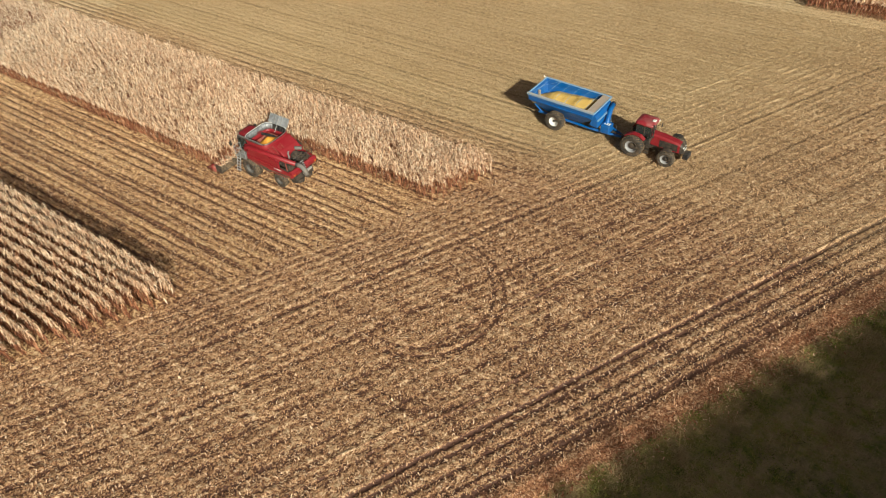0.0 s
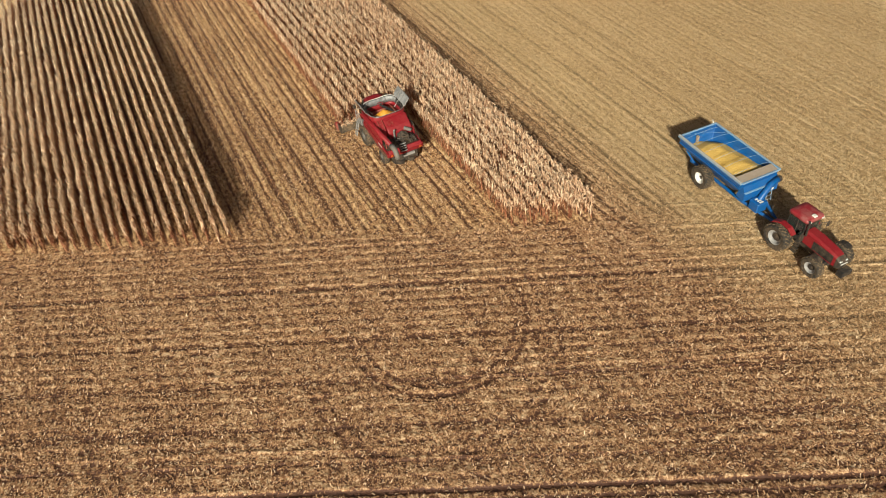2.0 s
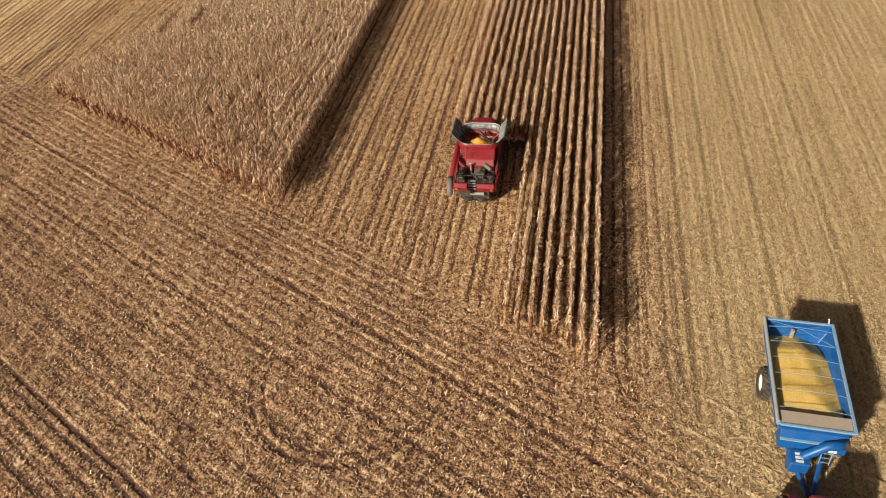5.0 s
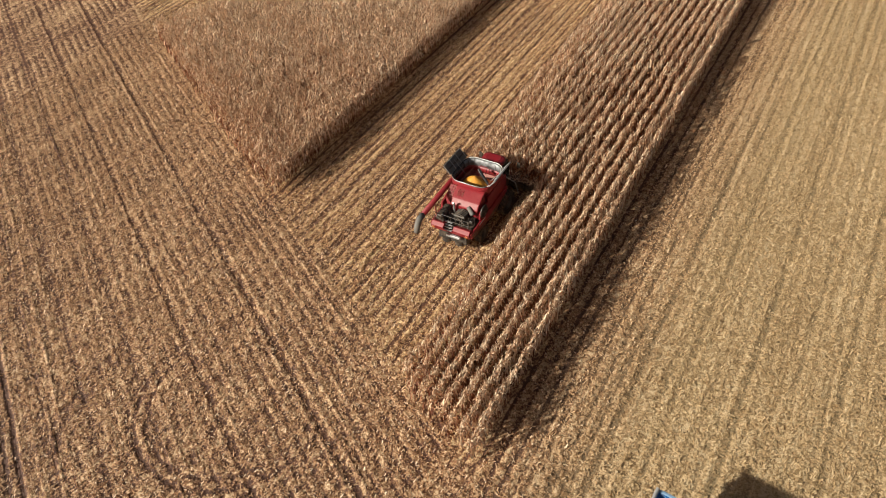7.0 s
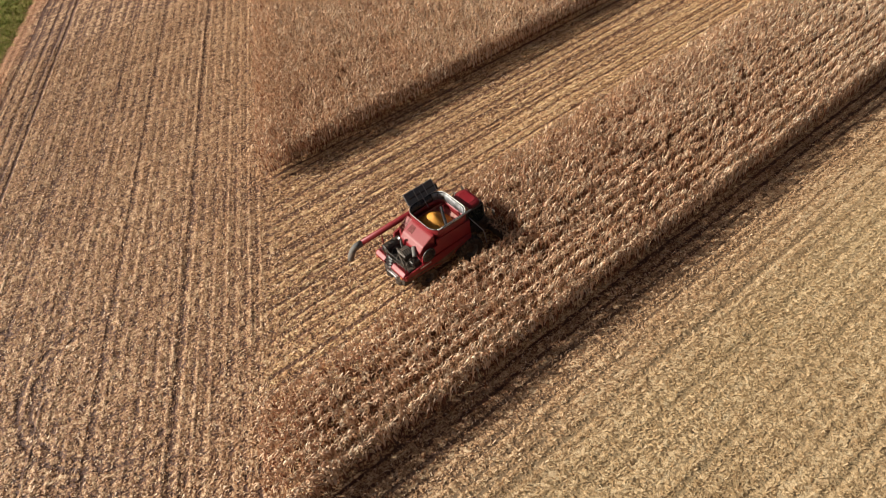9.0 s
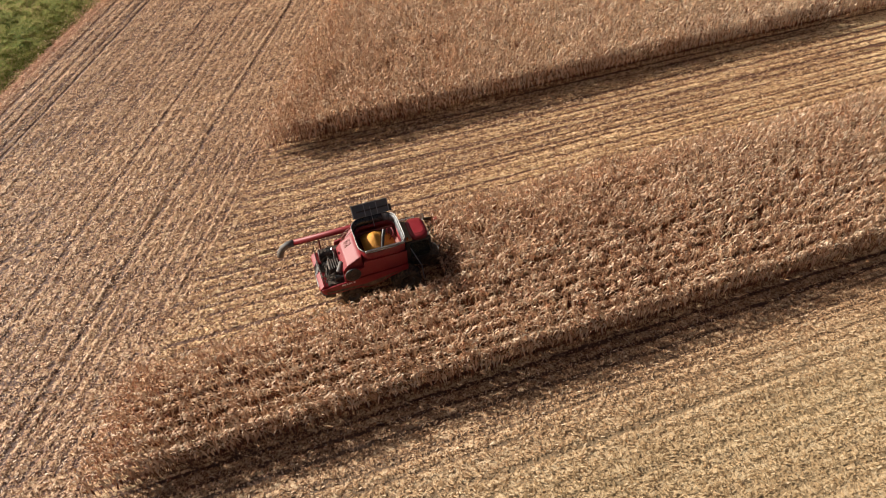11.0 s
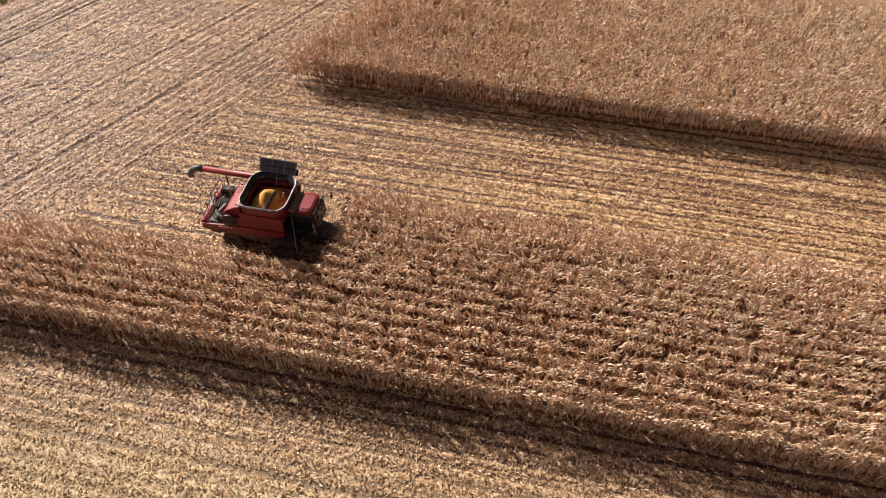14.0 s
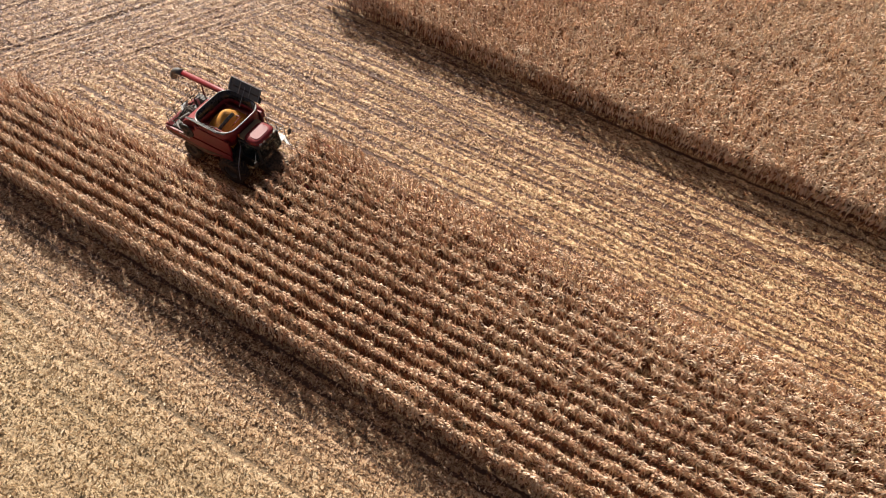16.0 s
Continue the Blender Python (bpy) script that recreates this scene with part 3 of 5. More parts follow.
# ---- combine harvester ----
def combine_harvester(m):
    c = thing("combine_harvester", m, "red combine harvester with open grain tank cutting standing corn", "combine harvester")
    b = box(bmesh.new(), -1.2, 4.3, -0.75, 0.75, 0.85, 1.7, 0.05)
    box(b, 3.25, 3.75, -1.2, 1.2, 0.7, 1.2, 0.04)
    box(b, -0.15, 0.15, -1.15, 1.15, 0.55, 0.85, 0.03)
    box(b, -0.9, 3.7, -1.3, 1.3, 1.5, 2.4, 0.05)
    part("chassis", b, BLACK, c)
    for s in (-1, 1):
        lower = [(-1.75, 1.62), (-1.2, 1.52), (-0.75, 1.5), (0.6, 1.5), (0.95, 1.3), (1.5, 1.28), (1.95, 1.4), (2.5, 1.72), (3.1, 1.86), (3.7, 1.86)]
        upper = [(3.72, 2.35), (1.2, 2.3), (-0.3, 2.2), (-1.82, 2.05)]
        p = part("side_panel", prism(bmesh.new(), lower + upper, s * 1.5, s * 1.62, 0.04), RED, c)
        part("stripe", prism(bmesh.new(), [(-1.6, 1.66), (-0.75, 1.56), (0.65, 1.56), (1.0, 1.38), (1.5, 1.35), (1.9, 1.46), (2.4, 1.78), (3.0, 1.94), (3.0, 2.0), (2.2, 1.84), (0.9, 1.66), (-1.6, 1.8)], s * 1.62, s * 1.626, 0.0), DUSTY_BLACK, p, "dusty black stripe")
        p = part("upper_panel", prism(bmesh.new(), [(-0.35, 2.22), (1.2, 2.32), (3.72, 2.37), (3.72, 3.45), (1.02, 3.45), (1.0, 3.0), (0.55, 2.95), (-0.28, 2.75)], s * 1.42, s * 1.56, 0.04), RED, c)
        if s < 0:
            screen = part("air_screen", lathe(bmesh.new(), [(0.5, 0.0), (0.5, -0.06), (0.44, -0.1), (0.06, -0.12), (0.01, -0.12)], (0.22, -1.54, 2.66), 28), BLACK, c, "round black rotary air screen")
            b = bmesh.new()
            for i in range(6):
                a = i * math.pi / 6
                box(b, -0.4, 0.4, -0.01, 0.01, -0.012, 0.012, 0, Matrix.Translation((0.22, -1.67, 2.66)) @ Matrix.Rotation(a, 4, "Y"))
            part("screen_spoke", b, BLACK, screen)
        for i, w in enumerate((0.13, 0.12, 0.1, 0.11, 0.05, 0.1)):
            part("lettering_bar", box(bmesh.new(), -0.6 + 0.15 * i, -0.6 + 0.15 * i + w, s * 1.625 - 0.004, s * 1.625 + 0.004, 2.0, 2.12, 0), WHITE, c, "white bar of a maker's mark")
    # tail
    for y0, y1 in ((0.5, 1.5), (-1.5, -0.2)):
        tail = part("tail_panel", prism(bmesh.new(), [(-1.8, 1.58), (-1.55, 1.5), (-1.35, 2.1), (-1.68, 2.24), (-1.94, 2.02)], y0, y1, 0.05), RED, c, "dusty red tail panel")
        y = 1.3 if y0 > 0 else -1.3
        part("tail_light", box(bmesh.new(), -1.97, -1.87, y - 0.1, y + 0.1, 1.78, 1.92, 0.01), AMBER, tail)
    part("tail_bar", prism(bmesh.new(), [(-1.8, 1.58), (-1.6, 1.52), (-1.6, 1.72), (-1.86, 1.78)], -0.2, 0.5, 0.02), RED, c)
    b = box(bmesh.new(), -1.98, -1.8, -0.75, 0.3, 1.35, 1.55, 0.02)
    part("bumper", b, SILVER, c)
    b = prism(bmesh.new(), [(-1.7, 0.75), (-1.1, 0.6), (-0.7, 1.5), (-1.6, 1.55)], -1.1, 1.1, 0.04)
    for s in (-0.5, 0.5):
        tube(b, [(-1.5, s, 0.62), (-1.5, s, 0.95)], 0.4, 16)
    part("straw_chopper", b, BLACK, c)
    # engine deck
    part("engine_deck", box(bmesh.new(), -1.6, 0.1, -1.4, 1.45, 2.02, 2.1, 0.02), BLACK, c)
    b = prism(bmesh.new(), [(-0.35, 2.2), (1.0, 2.2), (0.95, 3.8), (0.75, 3.74), (0.0, 3.3), (-0.3, 2.95)], -1.35, 0.75, 0.08)
    hood = part("engine_hood", b, RED, c)
    b = bmesh.new()
    for i in range(7):
        box(b, 0.0, 0.5, 0.05 + i * 0.07, 0.09 + i * 0.07, -0.06, 0.03, 0.0, Matrix.Translation((0.18, 0, 3.4)) @ Matrix.Rotation(-0.53, 4, "Y"))
    part("hood_vent", b, RED_DUSTY, hood)
    b = box(bmesh.new(), -1.1, -0.35, -0.75, 0.1, 2.2, 2.75, 0.06)
    for i in range(5):
        tube(b, [(-1.0 + i * 0.14, -0.72, 2.75), (-1.0 + i * 0.14, -0.35, 2.9), (-1.0 + i * 0.14, 0.05, 2.75)], 0.05, 8)
    tube(b, [(-1.3, -0.9, 2.3), (-1.2, -0.4, 2.6), (-0.9, 0.3, 2.65)], 0.07, 8)
    part("engine", b, BLACK, c)
    for i in range(5):
        y = -1.2 + 0.5 * i
        part("hose", tube(bmesh.new(), [(-1.45, y, 2.2), (-1.2, y + 0.1, 2.55 + 0.08 * (i % 2)), (-0.8, y + 0.25, 2.6), (-0.4, y + 0.15, 2.35)], 0.04, 7), BLACK, c)
    part("air_cleaner", tube(bmesh.new(), [(-0.6, -1.15, 2.78), (-0.56, -1.1, 2.82), (-0.3, -0.72, 3.0), (-0.26, -0.66, 3.02)], 0.16, 14), SPOUT, c, "dull grey air cleaner drum", True)
    part("exhaust_pipe", tube(bmesh.new(), [(-0.5, 0.35, 2.3), (-0.5, 0.35, 3.2), (-0.62, 0.35, 3.35)], 0.08, 12), STEEL, c)
    b = box(bmesh.new(), -1.45, -0.1, 0.7, 1.3, 2.1, 2.62, 0.05)
    part("cooler_box", b, BLACK, c, "black cooler box with ribbed lid")
    b = bmesh.new()
    for i in range(6):
        box(b, -1.4 + 0.22 * i, -1.35 + 0.22 * i, 0.75, 1.25, 2.62, 2.65, 0)
    part("cooler_rib", b, BLACK, c)
    for i in range(4):
        part("deck_step", box(bmesh.new(), -1.95 + 0.07 * i, -1.83 + 0.07 * i, -0.14, 0.44, 1.9 + 0.2 * i, 1.93 + 0.2 * i, 0.005), GREY, c)
    posts = [(-1.62, 1.35), (-1.66, 0.7), (-1.68, 0.0), (-1.66, -0.7), (-1.6, -1.38), (-0.9, -1.42)]
    for x, y in posts:
        part("railing_post", tube(bmesh.new(), [(x, y, 2.15), (x, y, 3.0)], 0.022, 6), BLACK, c)
    for z in (2.6, 3.0):
        part("deck_rail", tube(bmesh.new(), [(x, y, z) for x, y in posts], 0.022, 6), BLACK, c)
    for y in (0.85, 1.25):
        part("ladder_rail", tube(bmesh.new(), [(0.1, y, 3.1), (0.35, y, 3.45), (0.85, y, 3.8)], 0.02, 6), RED_DUSTY, c)
    for i in range(4):
        part("ladder_rung", tube(bmesh.new(), [(0.22 + 0.18 * i, 0.85, 3.27 + 0.15 * i), (0.22 + 0.18 * i, 1.25, 3.27 + 0.15 * i)], 0.018, 6), RED_DUSTY, c)
    part("left_deck", prism(bmesh.new(), [(-0.1, 2.2), (1.0, 2.2), (0.95, 3.6), (0.2, 3.05)], 0.78, 1.38, 0.04), RED, c)
    # grain tank
    low, high = 2.5, 3.05
    ring = lambda x0, x1, y, z, r=0.12: [(px, py, z) for px, py in rounded(x0, x1, -y, y, r)]
    b = loft(bmesh.new(), [ring(1.6, 3.2, 0.8, low), ring(1.05, 3.68, 1.4, high, 0.45), ring(1.1, 3.62, 1.34, high, 0.43), ring(1.65, 3.15, 0.74, low + 0.06)], capped=False)
    loft(b, [ring(1.65, 3.15, 0.74, low + 0.06), ring(1.66, 3.14, 0.73, low + 0.07)])
    tank = part("grain_tank", b, RED_DUSTY, c)
    b = loft(bmesh.new(), [ring(1.05, 3.68, 1.4, high, 0.45), ring(0.88, 3.84, 1.54, 4.1, 0.8), ring(0.93, 3.79, 1.49, 4.1, 0.77), ring(1.1, 3.63, 1.35, high, 0.43)], closed=True)
    part("tank_extension", b, PLASTIC, tank, "flared glossy black tank extension", True)
    b = loft(bmesh.new(), [ring(1.0, 3.73, 1.44, high - 0.1, 0.46), ring(0.85, 3.87, 1.57, 4.05, 0.81), ring(0.86, 3.86, 1.56, 4.06, 0.8), ring(1.03, 3.7, 1.42, high - 0.1, 0.45)], closed=True)
    part("tank_skirt", b, RED, tank, "red sheet skirt round the tank", True)
    edge_ring = ring(0.88, 3.84, 1.54, 4.11, 0.8)
    part("tank_rim", tube(bmesh.new(), edge_ring[15:] + edge_ring[:4], 0.03, 8), WHITE, tank, "white rim along the tank front", True)
    part("tank_rim", tube(bmesh.new(), edge_ring[3:16], 0.022, 8), STEEL, tank, "worn grey rim along the tank back", True)
    lower, upper = ring(1.1, 3.63, 1.35, high, 0.43), ring(0.93, 3.79, 1.49, 4.1, 0.77)
    inner = lambda u, k: [Vector(p).lerp(Vector(q), u).lerp(Vector((2.36, 0, high + 1.05 * u)), k) for p, q in zip(lower, upper)]
    edges = [inner(0.45, 0.012), inner(0.97, 0.012), inner(0.97, 0.024), inner(0.45, 0.024)]
    order = list(range(18, 24)) + list(range(0, 6))
    part("tank_liner", loft(bmesh.new(), [[e[i] for e in edges] for i in order]), LINER, tank, "stained silver sheet lining the tank front", True)
    for i in order[1::2]:
        part("liner_rib", tube(bmesh.new(), [inner(0.45, 0.03)[i], inner(0.97, 0.03)[i]], 0.014, 5), BLACK, tank)
    part("tank_wall", loft(bmesh.new(), [inner(0.0, 0.012), inner(0.44, 0.012), inner(0.44, 0.02), inner(0.0, 0.02)], closed=True), RED, tank, "dusty red inner tank wall", True)
    part("gusset", box(bmesh.new(), 1.5, 3.75, 0.0, 0.42, -0.05, -0.03, 0.01, Matrix.Translation((0, 1.5, 4.12)) @ Matrix.Rotation(radians(58), 4, "X")), BLACK, tank, "black rubber gusset below the cover")
    for s in (-1, 1):
        turn = Matrix.Translation((0, s * 1.52, 4.12)) @ Matrix.Rotation(s * radians(52), 4, "X")
        # alike covers: dark tone for the shaded one, silver for the sunlit one
        cover = part("tank_cover", box(bmesh.new(), 1.2, 3.6, min(0, s * 0.84), max(0, s * 0.84), -0.02, 0.02, 0.01, turn), SHADED_COVER if s > 0 else LINER, tank, "folding tank cover with its shade in a dark grey tone, open" if s > 0 else "stained folding tank cover in a sunlit silver tone, open")
        b = bmesh.new()
        for x in (1.22, 2.0, 2.8, 3.53):
            box(b, x, x + 0.05, min(0, s * 0.82), max(0, s * 0.82), 0.02, 0.06, 0.0, turn)
        box(b, 1.22, 3.58, s * 0.8 - 0.02, s * 0.8 + 0.02, 0.02, 0.06, 0.0, turn)
        part("cover_rib", b, STEEL, cover)
        part("cover_stay", tube(bmesh.new(), [(2.4, s * 1.0, 3.6), (2.4, s * 1.84, 4.6)], 0.02, 6), STEEL, tank)
    b = heap(bmesh.new(), 1.3, 3.45, -1.1, 1.1, lambda x, y: 3.95 - 0.95 * math.hypot((x - 2.1) * 0.95, (y - 0.1) * 0.8), 3)
    part("corn_grain", b, FRESH_GRAIN, tank, "heap of yellow corn grain", True)
    part("fill_auger", tube(bmesh.new(), [(2.8, 0.12, 4.02), (2.62, -0.2, 3.78), (2.3, -0.95, 3.2)], 0.11, 12), PLASTIC, tank)
    part("level_frame", tube(bmesh.new(), [(3.0, 0.1, 3.5), (3.0, 0.2, 3.95), (3.3, 0.2, 3.95), (3.3, -0.3, 3.9), (3.0, -0.3, 3.5)], 0.03, 6), RED, tank)
    for y in (-0.95, 0.95):
        part("tank_brace", tube(bmesh.new(), [(1.2, y, 3.35), (3.5, y, 3.35)], 0.05, 8), RED_DUSTY, tank)
    # unloading auger
    b = tube(bmesh.new(), [(3.55, 1.62, 2.9), (3.5, 1.66, 3.25), (3.1, 1.66, 3.38), (-2.9, 1.5, 3.5)], 0.19, 16)
    auger = part("unloading_auger", b, RED, c, smooth=True)
    b = tube(bmesh.new(), [(-2.75, 1.5, 3.5), (-3.15, 1.48, 3.5), (-3.45, 1.46, 3.36), (-3.68, 1.45, 3.0), (-3.74, 1.45, 2.75)], 0.22, 14, 0.21)
    part("spout", b, SPOUT, auger, "grey rubber spout", True)
    part("spout_mouth", tube(bmesh.new(), [(-3.73, 1.45, 2.8), (-3.745, 1.45, 2.735)], 0.17, 14), BLACK, auger)
    part("auger_rest", tube(bmesh.new(), [(-1.2, 1.42, 2.2), (-1.2, 1.46, 3.28)], 0.05, 8), RED_DUSTY, c)
    # cab
    cab = part("cab", prism(bmesh.new(), [(3.85, 1.75), (5.3, 1.75), (5.55, 2.2), (5.45, 3.4), (3.85, 3.4)], -0.92, 0.92, 0.06), BLACK, c, "black cab frame and pillars")
    part("windscreen", prism(bmesh.new(), [(5.36, 1.95), (5.6, 2.2), (5.5, 3.32), (5.46, 3.32), (5.54, 2.2), (5.32, 1.97)], -0.82, 0.82, 0.0), GLASS, cab)
    for s in (-1, 1):
        part("side_window", prism(bmesh.new(), [(4.1, 2.1), (5.25, 2.1), (5.4, 2.3), (5.32, 3.3), (4.1, 3.3)], s * 0.93, s * 0.96, 0.0), GLASS, cab)
    base = [(x, y) for x, y in rounded(4.22, 5.42, -0.86, 0.86, 0.42, 6)]
    b = loft(bmesh.new(), [[(x, y, 3.4) for x, y in base], [(x, y, 3.54) for x, y in base], [(4.85 + (x - 4.85) * 0.93, y * 0.93, 3.64) for x, y in base], [(4.85 + (x - 4.85) * 0.6, y * 0.6, 3.68) for x, y in base]])
    roof = part("cab_roof", b, RED, cab, smooth=True)
    part("roof_panel", loft(bmesh.new(), [[(4.85 + (x - 4.85) * 0.62, y * 0.7, 3.655) for x, y in base], [(4.85 + (x - 4.85) * 0.58, y * 0.66, 3.7) for x, y in base]]), RED, roof)
    part("roof_deck", box(bmesh.new(), 3.86, 4.3, -0.84, 0.84, 3.4, 3.6, 0.04), TAN, cab, "tan dust-covered deck behind the roof")
    for y in (-0.8, -0.4, 0.4, 0.8):
        part("work_light", box(bmesh.new(), 5.36, 5.46, y * 0.75 - 0.09, y * 0.75 + 0.09, 3.42, 3.52, 0.01), LAMP, cab)
    part("beacon", tube(bmesh.new(), [(4.0, -0.85, 3.6), (4.0, -0.85, 3.8)], 0.06, 10), AMBER, cab)
    part("antenna", tube(bmesh.new(), [(4.4, 0.8, 3.6), (4.4, 0.8, 4.3)], 0.012, 5), BLACK, cab)
    for s in (-1, 1):
        b = tube(bmesh.new(), [(5.3, s * 0.95, 3.2), (5.75, s * 1.55, 3.15), (5.75, s * 1.55, 2.6)], 0.022, 6)
        box(b, 5.72, 5.78, s * 1.55 - 0.13, s * 1.55 + 0.13, 2.6, 3.05, 0.01)
        part("mirror", b, BLACK, cab)
    seat = box(bmesh.new(), 4.3, 4.8, -0.25, 0.25, 2.2, 2.4, 0.05)
    box(seat, 4.2, 4.35, -0.25, 0.25, 2.4, 3.0, 0.05)
    part("driver_seat", seat, BLACK, cab)
    # platform and ladder on the left
    part("platform", box(bmesh.new(), 3.75, 5.2, 0.95, 1.75, 1.82, 1.88, 0.01), STEEL, c)
    for x, y in ((3.8, 1.72), (4.5, 1.72), (5.15, 1.72), (5.15, 1.0)):
        part("platform_post", tube(bmesh.new(), [(x, y, 1.88), (x, y, 2.85)], 0.025, 6), SILVER, c)
    for z in (2.35, 2.85):
        part("platform_rail", tube(bmesh.new(), [(3.8, 1.72, z), (5.15, 1.72, z), (5.15, 1.0, z)], 0.025, 6), SILVER, c)
    for x in (4.55, 5.0):
        part("ladder_rail", tube(bmesh.new(), [(x, 1.75, 1.85), (x, 2.15, 0.5)], 0.03, 6), SILVER, c)
    for i in range(5):
        part("ladder_step", box(bmesh.new(), 4.55, 5.0, 1.78 + i * 0.09 - 0.06, 1.78 + i * 0.09 + 0.06, 1.65 - 0.27 * i, 1.68 - 0.27 * i, 0), SILVER, c)
    b = tube(bmesh.new(), [(4.1, -1.0, 3.0), (4.5, -1.9, 2.2), (4.55, -2.1, 1.2)], 0.03, 6)
    part("marker_arm", b, SILVER, c)
    for y in (-1.5, 1.5):
        wheel(c, 3.5, y, 0.97, 0.8, 0.5, DARK_RIM, 20)
    for y in (-1.35, 1.35):
        wheel(c, 0.0, y, 0.7, 0.52, 0.36, DARK_RIM, 18)
    # feeder and corn head
    part("feeder_house", prism(bmesh.new(), [(3.9, 1.2), (4.1, 1.9), (6.2, 1.25), (6.3, 0.45), (6.0, 0.4)], -0.6, 0.6, 0.04), DUSTY_BLACK, c)
    head = part("corn_head", prism(bmesh.new(), [(6.05, 0.3), (6.0, 0.98), (6.16, 1.02), (6.26, 0.6), (6.6, 0.42), (6.95, 0.52), (6.95, 0.35), (6.5, 0.25)], -3.05, 3.05, 0.02), DUSTY_BLACK, c, "black eight-row corn head with red snouts")
    part("cross_auger", tube(bmesh.new(), [(6.55, -2.95, 0.68), (6.55, 2.95, 0.68)], 0.15, 12), DUSTY_BLACK, head)
    for i in range(9):
        y = -3.04 + 0.76 * i
        rise = 0.16 if i in (0, 8) else 0.0
        w = 0.25
        ring_at = lambda x, w, z0, z1: [(x, y - w, z0), (x, y - w * 0.6, z1), (x, y + w * 0.6, z1), (x, y + w, z0)]
        b = loft(bmesh.new(), [ring_at(6.75, w, 0.3, 0.78 + rise), ring_at(7.3, w * 0.95, 0.25, 0.74 + rise), ring_at(7.9, w * 0.5, 0.2, 0.5), ring_at(8.4, 0.03, 0.12, 0.18)])
        part("snout", b, RED_DUSTY if i in (0, 4, 8) else BLACK, head, "red pointed snout" if i in (0, 4, 8) else "", True)
    b, g = bmesh.new(), random.Random(8)
    for i in range(900):
        at = Vector((g.uniform(5.95, 7.3), g.uniform(-3.05, 3.05), 0))
        at.z = (1.0 if at.x < 6.2 else 0.75) + abs(g.gauss(0, 0.12))
        m = Matrix.Translation(at) @ Matrix.Rotation(g.uniform(0, 6.28), 4, "Z") @ Matrix.Rotation(g.gauss(0, 0.6), 4, "X") @ Matrix.Rotation(g.gauss(0, 0.5), 4, "Y")
        l, w = g.uniform(0.06, 0.24), g.uniform(0.02, 0.045)
        b.faces.new([b.verts.new(m @ Vector(q)) for q in ((-l, -w, 0), (0, -w, 0.02), (l, 0, 0), (0, w, 0.02))])
    part("leaf_trash", b, CORN, head, "torn corn leaves lying on the head")
    for s in (-1, 1):
        part("end_shield", prism(bmesh.new(), [(6.0, 0.3), (6.0, 1.15), (6.6, 1.1), (7.2, 0.8), (7.2, 0.35)], s * 3.08, s * 3.16, 0.03), BLACK, head)
    return c


combine_harvester(pose(COMBINE_X, COMBINE_Y, 0) @ Matrix.Diagonal((0.93, 0.97, 0.94, 1)))


